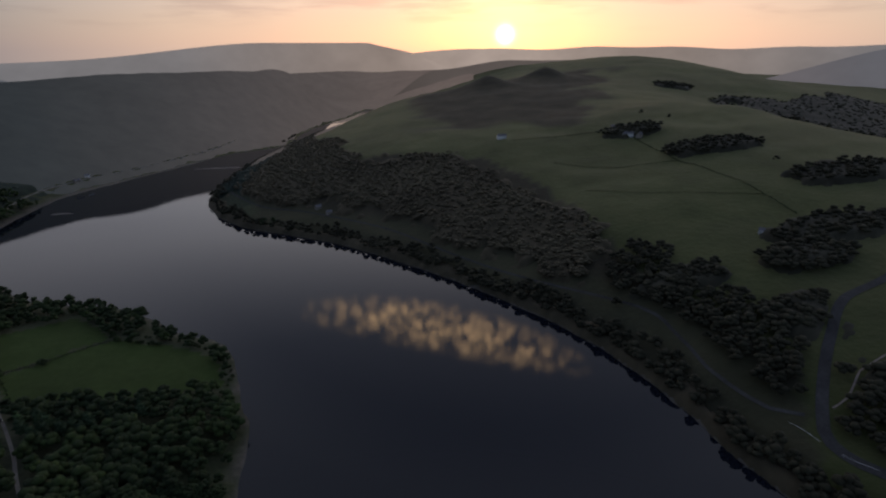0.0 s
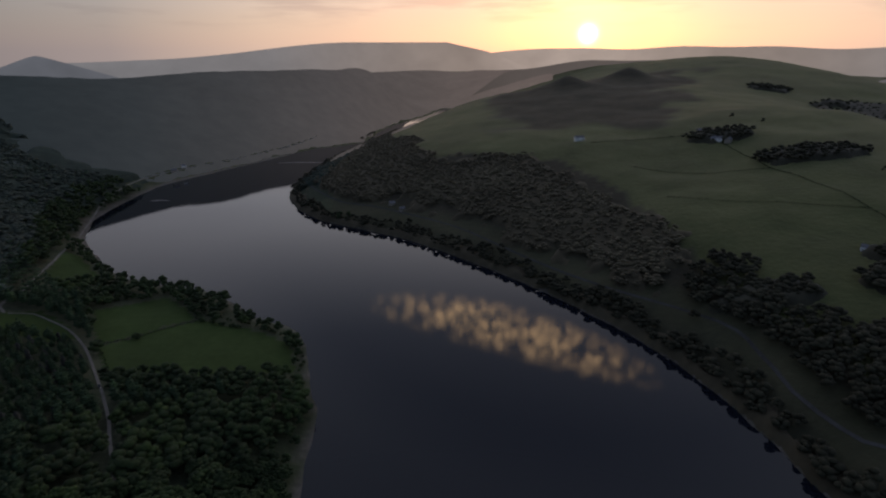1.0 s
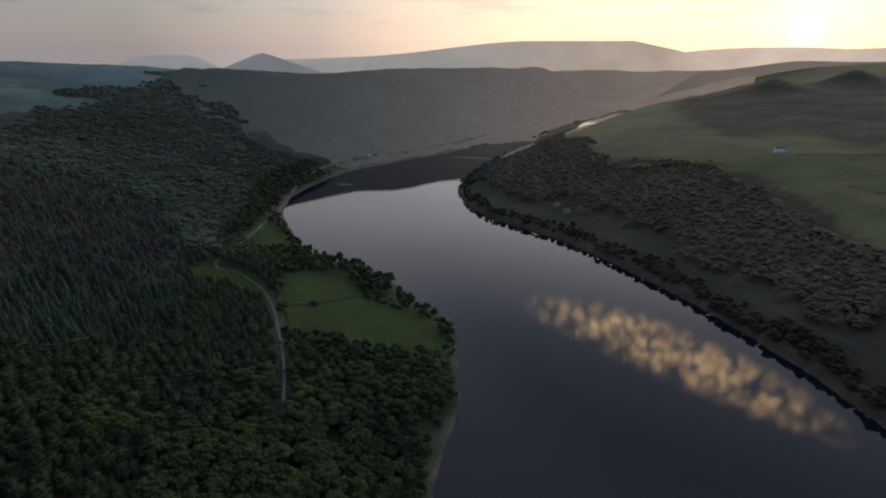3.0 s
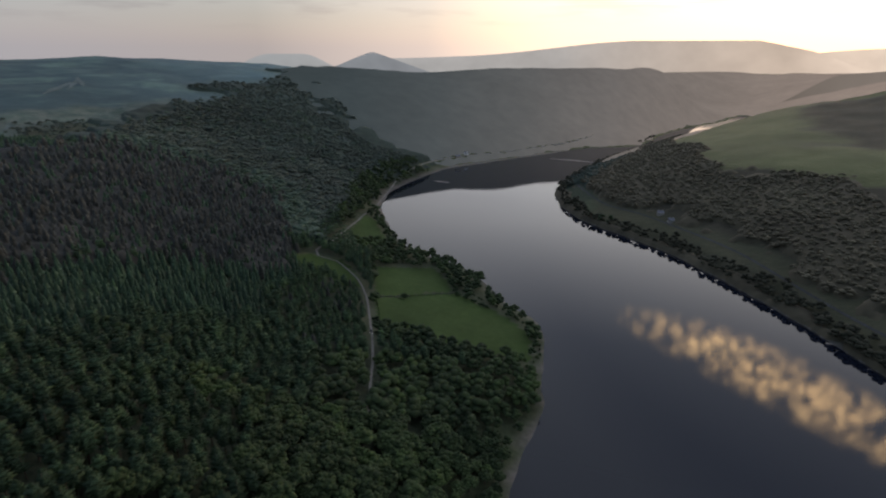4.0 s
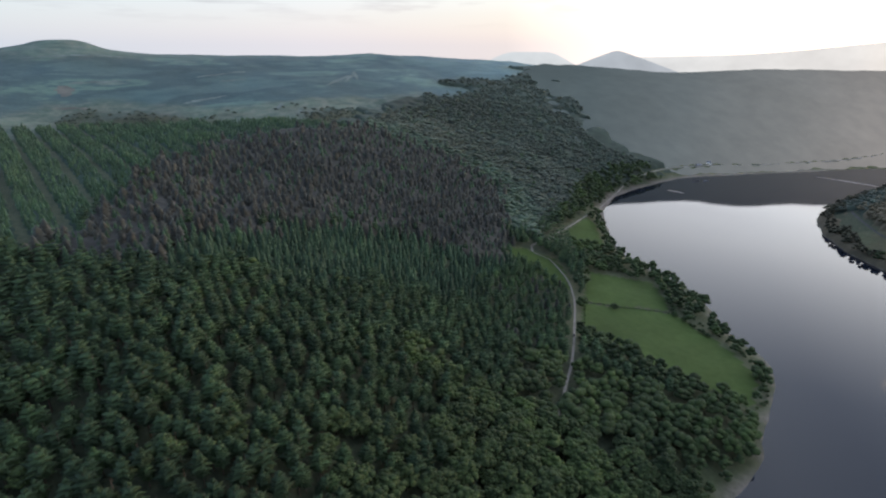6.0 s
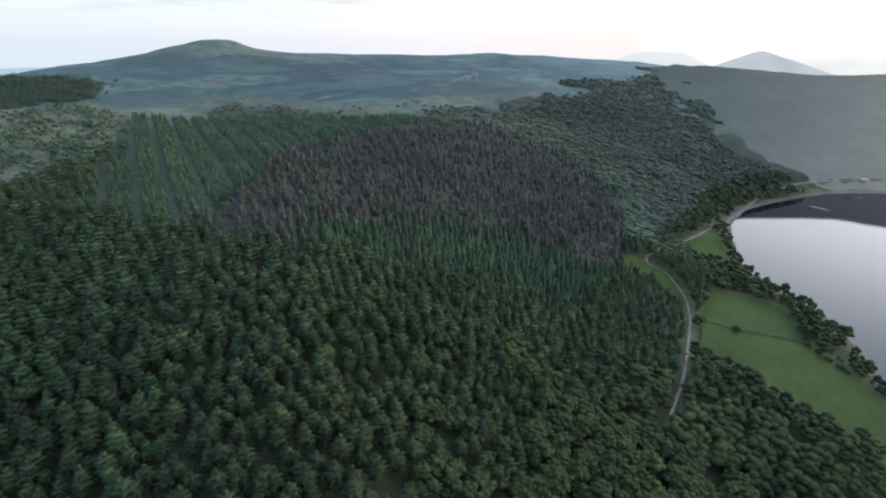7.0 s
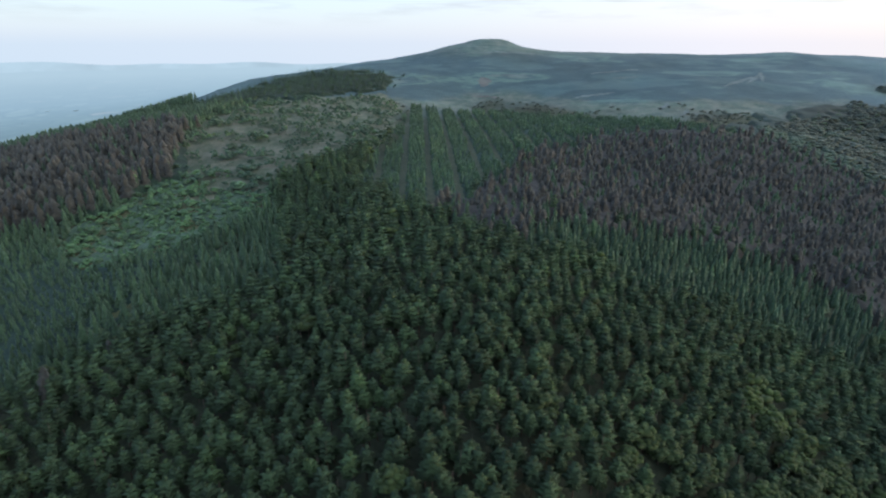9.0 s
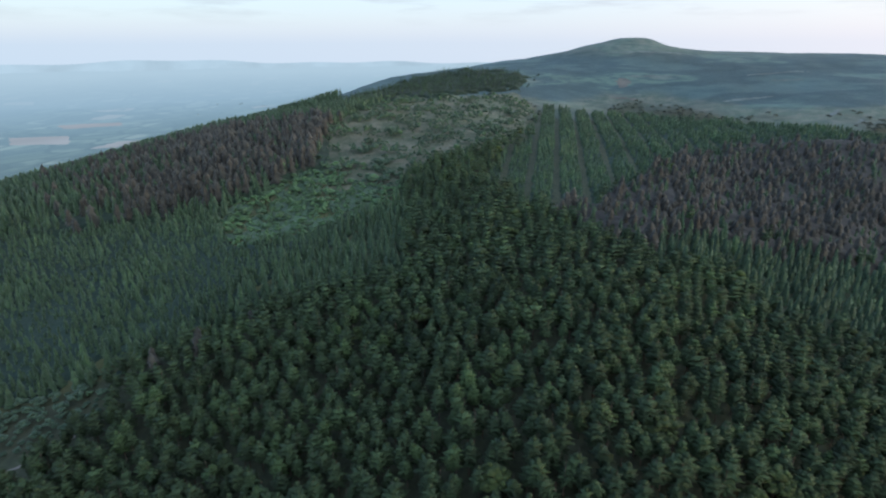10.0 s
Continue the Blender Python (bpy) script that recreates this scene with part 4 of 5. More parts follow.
def plant(name, kind, xs, ys, heights, widths, tints, label, near=290.0, mid=640.0, material=None):
    """One woodland of a kind, joined into one object: crowns in three levels of detail, trunks under the closest."""
    r = np.random.default_rng(len(xs))
    d = np.hypot(xs, ys)
    zs = ground_at(xs, ys)
    vs, fs, ts, ms, base = [], [], [], [], 0
    level = np.where(d < near, 0, np.where(d < mid, 1, 2))
    pick = r.integers(0, 5, len(xs))
    turn = r.uniform(0, 2 * math.pi, len(xs))
    for lv in range(3):
        for p in range(5):
            idx = np.nonzero((level == lv) & (pick == p))[0]
            if not len(idx):
                continue
            for part, (template, slot) in enumerate(((KINDS[kind][lv][p], 0), (TRUNK[kind], 1))):
                if part and lv:
                    continue
                v, f = spread(template, xs[idx], ys[idx], zs[idx], heights[idx], widths[idx], turn[idx])
                vs.append(v)
                fs.append(f + base)
                ts.append(np.repeat(tints[idx], len(template[0])))
                ms.append(np.full(len(f), slot))
                base += len(v)
    me = mesh_from(name, np.concatenate(vs), np.concatenate(fs))
    attribute(me, "tint", np.concatenate(ts))
    me.materials.append(material or KIND_MATERIAL[kind])
    me.materials.append(MAT_BARK)
    me.polygons.foreach_set("material_index", np.concatenate(ms).astype(np.int32))
    return tagged(new(name, me), label, "trees", kind="stuff")


def scatter(lo, hi, step, seed):
    r = np.random.default_rng(seed)
    gx, gy = np.meshgrid(np.arange(lo[0], hi[0], step), np.arange(lo[1], hi[1], step * 0.87))
    gx = gx + (np.arange(gx.shape[0]) % 2)[:, None] * step / 2
    x = gx.ravel() + r.uniform(-0.36, 0.36, gx.size) * step
    y = gy.ravel() + r.uniform(-0.36, 0.36, gy.size) * step
    return x, y, r


def open_place(x, y):
    free = line_distance(FIELD_GAP, x, y) < 8
    free |= inside(FIELD_UPPER, x, y) | inside(FIELD_LOWER, x, y) | inside(MEADOW, x, y) | inside(EAST_GLADE, x, y) | inside(LANE_GLADE, x, y)
    return free | (line_distance(LANE, x, y) < np.where((y > 240) & (y < 372), 5.2, 3.4)) | (line_distance(SHORE_LANE, x, y) < 3.4)


def part(name, me, material, parent, label=""):
    ob = new(name, me)
    ob.data.materials.append(material)
    ob.parent = parent
    return tagged(ob, label) if label else ob


def tree_master(kind, variant, name, label):
    """One tree of unit height: an empty at its foot with trunk and crown."""
    root = new(name)
    v, f = TRUNK[kind]
    part("trunk", mesh_from("trunk", v, f), MAT_BARK, root)
    v, f = KINDS[kind][0][variant]
    me = mesh_from("crown", v, f)
    attribute(me, "tint", np.full(len(v), (0.30, 0.42, 0.52, 0.62, 0.74)[variant]))
    part("crown", me, KIND_MATERIAL[kind], root)
    return tagged(root, label, "tree", group="trees on the near hillside")


def single_trees(kind, xs, ys, heights, widths, r, name, labels):
    masters = [tree_master(kind, k, name, labels[k % len(labels)]) for k in range(5)]
    used = set()
    for x, y, h, w in zip(xs, ys, heights, widths):
        k = int(r.integers(0, 5))
        m = Matrix.LocRotScale((x, y, float(ground_at(x, y)) - 0.2), Euler((0, 0, r.uniform(0, 6.28))), None)
        ob = masters[k] if k not in used else copy_thing(masters[k], m)
        used.add(k)
        ob.matrix_basis = m @ Matrix.Diagonal((h * w, h * w, h, 1.0))


def ridge_wood(x, y):
    """The wood on the ridge, with a ragged edge."""
    w, v = wave_noise(x, y, 61, 70, 3), wave_noise(x, y, 62, 45, 3)
    return inside(TOP_WOOD, x + w * 26, y + v * 26)


def far_line(az):
    """Distance where lit woods give way to the canopy glowing with painted haze: just over the lake towards the sun,
    nowhere on the near moor.
    """
    return 1190 + 900 * soft(az, 43, 64)


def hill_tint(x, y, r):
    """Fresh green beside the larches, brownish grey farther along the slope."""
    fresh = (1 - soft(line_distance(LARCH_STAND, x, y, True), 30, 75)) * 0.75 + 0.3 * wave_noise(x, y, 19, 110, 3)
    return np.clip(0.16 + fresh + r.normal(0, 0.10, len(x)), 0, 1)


def south_woods():
    x, y, r = scatter((-1250, -950), (160, 900), 8.0, 1)
    az, d, off = heading(x, y), np.hypot(x, y), off_at(x, y)
    keep = (az > 18) & (az < 172) & (d < np.minimum(1250, far_line(az) - 25)) & (off > 7) & ~((x > -448) & (y > 780))
    x, y, az, d, off = (v[keep] for v in (x, y, az, d, off))
    keep = ~open_place(x, y)
    x, y, az, d, off = (v[keep] for v in (x, y, az, d, off))
    h = ground_at(x, y)
    heath, rough = covers(x, y, h, off)[1:3]
    rough = rough * ((az > 80) & (d > 240))
    dice = r.uniform(0, 1, len(x))
    top = ridge_wood(x, y)
    bushy = wave_noise(x, y, 31, 90, 3) > 0.05
    keep = (top | (dice > heath * np.where(az < 70, 1.6, 1.02))) & ((rough < 0.5) | (bushy & (dice > 0.45)))
    keep &= ~((off < 4) & (d < 700) & (dice < 0.6))
    x, y, az, d, off, h, rough, top = (v[keep] for v in (x, y, az, d, off, h, rough, top))
    w = wave_noise(x, y, 12, 120, 3)
    jx, jy = x + w * 14 + r.uniform(-9, 9, len(x)), y + w * 11 + r.uniform(-9, 9, len(x))
    kind = np.full(len(x), "pine", object)
    scale = np.ones(len(x))
    dark = np.zeros(len(x))
    east_side = (az > 116) & (d > 330)
    kind[east_side] = "spruce"
    rows = inside(ROW_STAND, jx, jy) & ~inside(LARCH_STAND, jx, jy)
    kind[inside(SPRUCE_STAND, jx, jy)] = "spruce"
    brown = inside(LARCH_STAND, jx + r.uniform(-16, 16, len(x)), jy + r.uniform(-16, 16, len(x)))
    kind[brown] = np.where(r.uniform(0, 1, int(brown.sum())) < 0.66 + 0.3 * w[brown], "larch", "spruce")
    young = inside(YOUNG_STAND, jx + r.uniform(-26, 26, len(x)), jy + r.uniform(-26, 26, len(x)))
    belt = inside(EAST_LARCH, jx, jy)
    kind[belt] = np.where(r.uniform(0, 1, int(belt.sum())) < (0.8 + 0.25 * w[belt]) * (1 - soft(az[belt], 136, 152)), "larch", "spruce")
    kind[(az < 62 + w * 3) & (d < 290 + w * 25)] = "leaf"
    kind[(az < 71 + w * 6) & (d < 215 + w * 14) & (r.uniform(0, 1, len(x)) < 0.7)] = "leaf"
    kind[(az < 53 + w * 2) & (d < 372)] = "leaf"
    kind[(off < 70 + w * 15) & (az < 60)] = "leaf"
    kind[inside(LANE_STAND, jx, jy)] = np.where(r.uniform(0, 1, int(inside(LANE_STAND, jx, jy).sum())) < 0.12, "larch", "pine")
    scale[inside(LANE_STAND, jx, jy)] = 0.8
    mix = r.uniform(0, 1, len(x))
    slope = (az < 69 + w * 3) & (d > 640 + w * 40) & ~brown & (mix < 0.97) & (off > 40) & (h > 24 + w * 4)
    kind[slope] = "far_leaf"
    thin = slope & (r.uniform(0, 1, len(x)) < 0.2)
    edge = (az > 62) & (d > 720 + w * 30) & (az < 104) & (h > 138)
    kind[edge] = "far_leaf"
    scale[edge] = 0.55
    thin |= edge & (r.uniform(0, 1, len(x)) < 0.72)
    kind[(az > 64) & (kind == "pine") & (mix < 0.05)] = "leaf"
    kind[(az > 118) & (az < 150) & (d < 320) & (mix < np.where(line_distance(YOUNG_STAND, x, y, True) < 40, 0.16, 0.0))] = "larch"
    kind[rough > 0.5] = "leaf"
    scale[rough > 0.5] = 0.33
    kind[top] = "pine"
    scale[top] = 0.68
    dark[top] = -0.12
    dark[inside(SPRUCE_STAND, jx, jy)] = -0.15
    dark[belt] = -0.1
    scale[belt] = 1.2
    thin |= (kind == "leaf") & (r.uniform(0, 1, len(x)) < 0.25)
    gone = thin | rows | young | ((rough > 0.5) & ~top)
    gone |= inside(SAPLINGS, x + w * 10, y + w * 10)
    margin = (np.minimum(line_distance(FIELD_LOWER, x, y, True), line_distance(FIELD_UPPER, x, y, True)) < 34) & (az < 44.3)
    strip = margin & (off < 62) & (d > 330)
    kind[margin] = "leaf"
    scale[margin] = 0.92
    scale[strip] = 0.86
    gone |= margin & (r.uniform(0, 1, len(x)) < 0.22)
    near_edge = (off < 28) & (d < 330)
    scale[near_edge] *= 0.75
    chosen = {}
    for k, tall, label in (("pine", 17.8, "dense dark green pine plantation on the hillside"), ("spruce", 15.5, "dark green spruce plantation on the slope"),
                           ("larch", 18.0, "browned larch plantation on the moor's flank"), ("far_leaf", 11.2, "green woodland on the upper slope, leaves paled for haze"), ("leaf", 14.5, "green broadleaf woodland along the lane and shore")):
        s = (kind == k) & ~gone
        n = int(s.sum())
        tallness = tall * scale[s] * (r.uniform(0.84, 1.12, n) if k == "far_leaf" else r.uniform(0.78, 1.18, n))
        width = r.uniform(0.9, 1.2, n) * {"pine": 1.02, "leaf": 1.1, "larch": 2.05, "spruce": 1.4, "far_leaf": 1.95}.get(k, 1.0)
        tint = np.clip(r.normal(0.5, 0.2, n) + w[s] * (0.35 if k == "leaf" else 0.15) + dark[s], 0, 1)
        if k == "far_leaf":
            tint = hill_tint(x[s], y[s], r)
        xs, ys, ds = x[s], y[s], d[s]
        solo = (ds < {"pine": 215, "leaf": 235}.get(k, 0)) & (az[s] < 150) & (az[s] > 22)
        if solo.sum() > 290:
            solo &= ds <= np.sort(ds[solo])[289]
        if solo.any():
            chosen[k] = (xs[solo], ys[solo], tallness[solo], width[solo])
        plant("woodland_" + k, k, xs[~solo], ys[~solo], tallness[~solo], width[~solo], tint[~solo], label)
    return chosen, r


SINGLE, _tree_rng = south_woods()


def ride_wave(x, y):
    """Cleared rides every 25 m along the planting lines: 1 in the middle of a ride."""
    return np.cos((-0.187 * x + 0.982 * y - 10) * 2 * math.pi / 25.5)


def young_stands():
    """Close-planted young conifers in lines, and scrub on the rough grass."""
    x, y, r = scatter((-960, -560), (-100, 280), 5.4, 6)
    w = wave_noise(x, y, 12, 120, 3)
    jx, jy = x + w * 14, y + w * 11
    d = np.hypot(x, y)
    rows = inside(ROW_STAND, jx, jy) & ~inside(LARCH_STAND, jx, jy)
    ride = ride_wave(x, y) > 0.6
    young = inside(YOUNG_STAND, jx, jy) & ~open_place(x, y)
    keep = (rows & ~ride) | young
    tall = np.where(rows, (8.5 + 2 * w) * r.uniform(0.75, 1.2, len(x)), (8.2 + 1.8 * w) * r.uniform(0.55, 1.4, len(x)))
    low = inside(SAPLINGS, x + w * 10, y + w * 10) & ~rows
    keep &= ~(low & (r.uniform(0, 1, len(x)) < 0.75))
    tall = np.where(low, tall * 0.6, tall)
    n = int(keep.sum())
    plant("young_plantation", "spruce", x[keep], y[keep], tall[keep], r.uniform(1.5, 2.0, n), np.clip(r.normal(0.48, 0.16, n) + 0.2 * w[keep] + 0.25 * low[keep] + 0.14 * rows[keep], 0, 1), "young bluish green conifers planted in close lines", near=200, mid=420)
    patchy = wave_noise(x, y, 31, 80, 3) + wave_noise(x, y, 32, 30, 2) * 0.6
    bush = inside(ROUGH_STAND, jx, jy) & (patchy > -0.12) & (r.uniform(0, 1, len(x)) > 0.3) & (d < 1000)
    bush |= inside(EAST_GLADE, x, y) & (patchy > -0.5) & (r.uniform(0, 1, len(x)) > 0.15)
    bush |= low & (r.uniform(0, 1, len(x)) < 0.85)
    n = int(bush.sum())
    plant("hillside_scrub", "leaf", x[bush], y[bush], np.where(low[bush], 0.8, np.where(d[bush] < 400, 0.75, 1.0)) * (3.6 + 6.5 * r.uniform(0, 1, n) ** 2), r.uniform(1.2, 1.8, n), np.clip(r.normal(0.5, 0.25, n) + 0.5 * low[bush] - 0.35 * (d[bush] < 400) * ~low[bush], 0, 1), "low grey-green scrub and saplings on rough grass", near=0, mid=600, material=MAT_SCRUB)


young_stands()


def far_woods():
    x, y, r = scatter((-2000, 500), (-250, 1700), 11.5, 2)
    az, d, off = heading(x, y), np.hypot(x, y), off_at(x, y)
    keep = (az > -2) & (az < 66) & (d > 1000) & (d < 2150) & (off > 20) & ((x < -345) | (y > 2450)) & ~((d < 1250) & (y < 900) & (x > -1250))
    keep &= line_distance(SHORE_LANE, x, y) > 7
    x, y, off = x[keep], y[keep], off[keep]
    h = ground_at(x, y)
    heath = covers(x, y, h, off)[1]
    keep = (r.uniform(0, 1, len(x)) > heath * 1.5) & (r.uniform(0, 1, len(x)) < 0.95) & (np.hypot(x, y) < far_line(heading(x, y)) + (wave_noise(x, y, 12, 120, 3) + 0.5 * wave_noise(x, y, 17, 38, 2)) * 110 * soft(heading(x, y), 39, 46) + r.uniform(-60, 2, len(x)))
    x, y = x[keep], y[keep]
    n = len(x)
    plant("far_woodland", "far_leaf", x, y, r.uniform(9.2, 12.4, n), r.uniform(1.5, 1.9, n), hill_tint(x, y, r), "woodland over the far valley side, leaves paled for haze")


def north_woods():
    x, y, r = scatter((-470, 150), (760, 1700), 9.2, 3)
    az, d, off = heading(x, y), np.hypot(x, y), off_at(x, y)
    w = wave_noise(x, y, 15, 160, 3)
    belt = (off < 24 + w * 7) & (off > 5) & (r.uniform(0, 1, len(x)) > 0.15)
    wood = inside(BANK_WOOD, x + w * 16, y + w * 16) & (off > 30)
    copse = np.zeros(len(x), bool)
    for cx, cy, a, b in COPSES:
        copse |= ((x - cx) / (a * 1.05)) ** 2 + ((y - cy) / (b * 1.35)) ** 2 < 1 + w * 0.5
    stray = (r.uniform(0, 1, len(x)) > 0.9992) & (off > 40) & (d < 1100)
    slope = (az < -18) & (off > 45 + w * 12) & (off < 105 + w * 25) & (y > 230)
    keep = (az < 28) & (az > -50) & (x > -450) & ((y > 560) | (x > 40)) & (y > 160) & (belt | wood | copse | stray | slope)
    keep &= (line_distance(BANK_LANE, x, y) > 7) & (line_distance(MAIN_ROAD, x, y) > 9) & (line_distance(FARM_TRACK, x, y) > 5)
    keep &= ~((y > 1100) & (x < -360) & (off > 40))
    x, y = x[keep], y[keep]
    n = len(x)
    tall = np.where(off[keep] < 30, 1.2, 1.15) * r.uniform(8.8, 12.5, n)
    wide = np.where(copse[keep], 1.35, 1.15) * r.uniform(0.95, 1.3, n)
    tint = np.clip(r.normal(0.4, 0.2, n), 0, 1)
    inner = wood[keep] & ~copse[keep]
    for name, s, label, mat in (("bank_woodland", ~inner, "dark broadleaf woods and copses over the farmland bank", MAT_OAK), ("bank_oakwood", inner, "brownish oak wood closing the slope above the water", MAT_BANK_OAK)):
        plant(name, "leaf", x[s], y[s], tall[s] * (0.76 if name == "bank_oakwood" else 1.0), wide[s] * (1.35 if name == "bank_oakwood" else 1.0), tint[s], label, near=300, mid=620, material=mat)


def valley_mask(x, y):
    """The wooded side valley behind the pasture shoulder."""
    az, d = heading(x, y), np.hypot(x, y)
    w = wave_noise(x, y, 15, 160, 3)
    return (az < -24) & (az > -47) & (d > 1190 + w * 30) & (d < 2100) & (ground_at(x, y) < 116 + w * 8)


def valley_woods():
    """Dark plantation in the side valley behind the pasture shoulder."""
    x, y, r = scatter((450, 800), (1600, 1900), 17.0, 4)
    keep = valley_mask(x, y)
    x, y = x[keep], y[keep]
    n = len(x)
    plant("valley_woodland", "far_leaf", x, y, r.uniform(9, 13, n), r.uniform(1.5, 1.9, n), np.clip(r.normal(0.4, 0.2, n), 0, 1), "dark wood filling the side valley", material=MAT_OAK)


def copse_mask(x, y):
    w = wave_noise(x, y, 15, 60, 3)
    m = np.zeros(x.shape, bool)
    for cx, cy, a, b in COPSES:
        m |= ((x - cx) / (a * 1.05)) ** 2 + ((y - cy) / (b * 1.35)) ** 2 < 1 + w * 0.4
    return m & (line_distance(MAIN_ROAD, x, y) > 7) & (line_distance(BANK_LANE, x, y) > 5) & (line_distance(FARM_TRACK, x, y) > 4)


far_woods()
north_woods()
valley_woods()

# ---------------------------------------------------------------- closed canopies between the single crowns
_cell = np.random.default_rng(41).uniform(-0.33, 0.33, (256, 256, 2))
_cell_tint = np.random.default_rng(42).uniform(0.0, 1.0, (256, 256))


def domes(x, y, size):
    """Rounded crowns on a jittered lattice: height 0 to 1, and a lot number for each crown."""
    i, j = np.floor(x / size).astype(int), np.floor(y / size).astype(int)
    best, lot = np.full(x.shape, 9.0), np.zeros(x.shape)
    for a in (-1, 0, 1):
        for b in (-1, 0, 1):
            o = _cell[(i + a) % 256, (j + b) % 256]
            d2 = ((i + a + 0.5 + o[..., 0]) - x / size) ** 2 + ((j + b + 0.5 + o[..., 1]) - y / size) ** 2
            near = d2 < best
            best = np.where(near, d2, best)
            lot = np.where(near, _cell_tint[(i + a) % 256, (j + b) % 256], lot)
    return np.sqrt(np.maximum(0.0, 1 - best / 0.62)), lot


def canopy(name, lo, hi, step, mask, tall, relief, size, material, label, roll=0.12, low=None):
    """The closed roof of a wood: one sheet of rounded crowns that drops to the ground at its edges."""
    gx, gy = np.arange(lo[0], hi[0], step), np.arange(lo[1], hi[1], step)
    x, y = np.meshgrid(gx, gy)
    x = x + wave_noise(x, y, 51, 17, 2) * step * 0.3
    inm = mask(x, y)
    g = ground_at(x, y)
    dome, lot = domes(x, y, size)
    deep = inm.astype(float)
    for _ in range(max(2, round(9.0 / step))):
        deep[1:-1, 1:-1] = (deep[1:-1, 1:-1] + deep[:-2, 1:-1] + deep[2:, 1:-1] + deep[1:-1, :-2] + deep[1:-1, 2:]) / 5
    tall = tall * (0.25 + 0.75 * soft(deep, 0.35, 0.95))
    if low:
        tall, relief = tall * low(x, y), relief * low(x, y)
    z = np.where(inm, g + tall * (1 + roll * wave_noise(x, y, 52, 60, 2)) - relief * (1 - dome), g - 0.6)
    quad = inm[:-1, :-1] | inm[:-1, 1:] | inm[1:, :-1] | inm[1:, 1:]
    n = x.shape[1]
    j, i = np.nonzero(quad)
    k = j * n + i
    faces = np.stack([k, k + 1, k + n + 1, k + n], 1)
    used, flat = np.unique(faces, return_inverse=True)
    me = mesh_from(name, np.stack([x, y, z], 2).reshape(-1, 3)[used], flat.reshape(-1, 4))
    attribute(me, "tint", lot.ravel()[used])
    me.materials.append(material)
    return tagged(new(name, me), label, "trees", kind="stuff")


def west_mask(x, y, hazy=True):
    az, d, off = heading(x, y), np.hypot(x, y), off_at(x, y)
    w = wave_noise(x, y, 12, 120, 3)
    w2 = (w + 0.5 * wave_noise(x, y, 17, 38, 2)) * soft(az, 39, 46)
    m = (az > -3) & (az < 69 + w * 3) & ((d > far_line(az) + w2 * 110) if hazy else ((d > 1000 + w2 * 130) & (d < far_line(az) + 12 + w2 * 110))) & (off > np.where(hazy, 13.0, 24.0) + w * 5) & ((x < -345) | (y > 2450)) & (d < 3560)
    m &= ~inside(LARCH_STAND, x + w * 14, y + w * 11) & ~inside(MEADOW, x, y) & ((d > 900) | (ground_at(x, y) > 24))
    m &= line_distance(SHORE_LANE, x, y) > 6
    return m & (covers(x, y, ground_at(x, y), off)[1] < 0.5)


def glint_gap(x, y):
    """Canopy cut low at the head of the lake so the water there mirrors the sky, full woods elsewhere."""
    az, d, off = heading(x, y), np.hypot(x, y), off_at(x, y)
    flat = soft(az, 6.5, 7.5) * (1 - soft(az, 11.6, 12.4)) * (d > 2000) * (1 - soft(off, 110, 170))
    return 1 - 0.9 * flat


def slope_mask(x, y):
    """The wooded slope between the larches and the far valley side."""
    az, d, off = heading(x, y), np.hypot(x, y), off_at(x, y)
    w = wave_noise(x, y, 12, 120, 3)
    m = (az > 20) & (az < 69 + w * 3) & (d > 640 + w * 50) & (d < 1008 + (w + 0.5 * wave_noise(x, y, 17, 38, 2)) * 130) & (off > 30 + w * 6) & (x < -345) & (ground_at(x, y) > 20)
    m &= ~inside(LARCH_STAND, x + w * 14, y + w * 11) & ~inside(MEADOW, x, y) & (line_distance(SHORE_LANE, x, y) > 6)
    return m & (covers(x, y, ground_at(x, y), off)[1] < 0.5)


def stand_mask(poly):
    def mask(x, y):
        w = wave_noise(x, y, 12, 120, 3)
        return inside(poly, x + w * 14, y + w * 11) & ~open_place(x, y)
    return mask


def bank_mask(x, y):
    w = wave_noise(x, y, 15, 160, 3)
    v, u = wave_noise(x, y, 71, 45, 3), wave_noise(x, y, 72, 45, 3)
    return inside(BANK_WOOD, x + w * 16 + v * 22, y + w * 16 + u * 22) & (off_at(x, y) > 32) & (line_distance(BANK_LANE, x, y) > 7)


# Canopy sheet that glows, with distance haze painted into its emission.
tagged(canopy("glow_far_side", (-2050, 250), (160, 3560), 8.0, west_mask, 9.0, 1.1, 14.0, far_side_material(), "wooded far side of the lake, glowing with painted haze", roll=0.04, low=glint_gap), category="hillside", kind="structure")
canopy("hill_canopy", (-1700, 250), (-340, 1700), 5.0, lambda x, y: west_mask(x, y, False), 7.2, 2.2, 10.0, MAT_GAP_SHADE, "dark sheet between hill crowns, shade put into its colour")
canopy("slope_canopy", (-1200, 250), (-340, 1000), 3.0, slope_mask, 6.8, 2.2, 9.5, MAT_GAP_SHADE, "dark sheet between slope crowns, shade put into its colour")
canopy("copse_canopy", (170, 280), (740, 1680), 3.5, copse_mask, 8.0, 3.0, 8.0, MAT_COPSE, "dark closed crowns of the hill copses")
canopy("valley_canopy", (450, 800), (1600, 1900), 7.0, valley_mask, 9.0, 2.5, 12.0, MAT_COPSE, "closed dark canopy of the side valley")
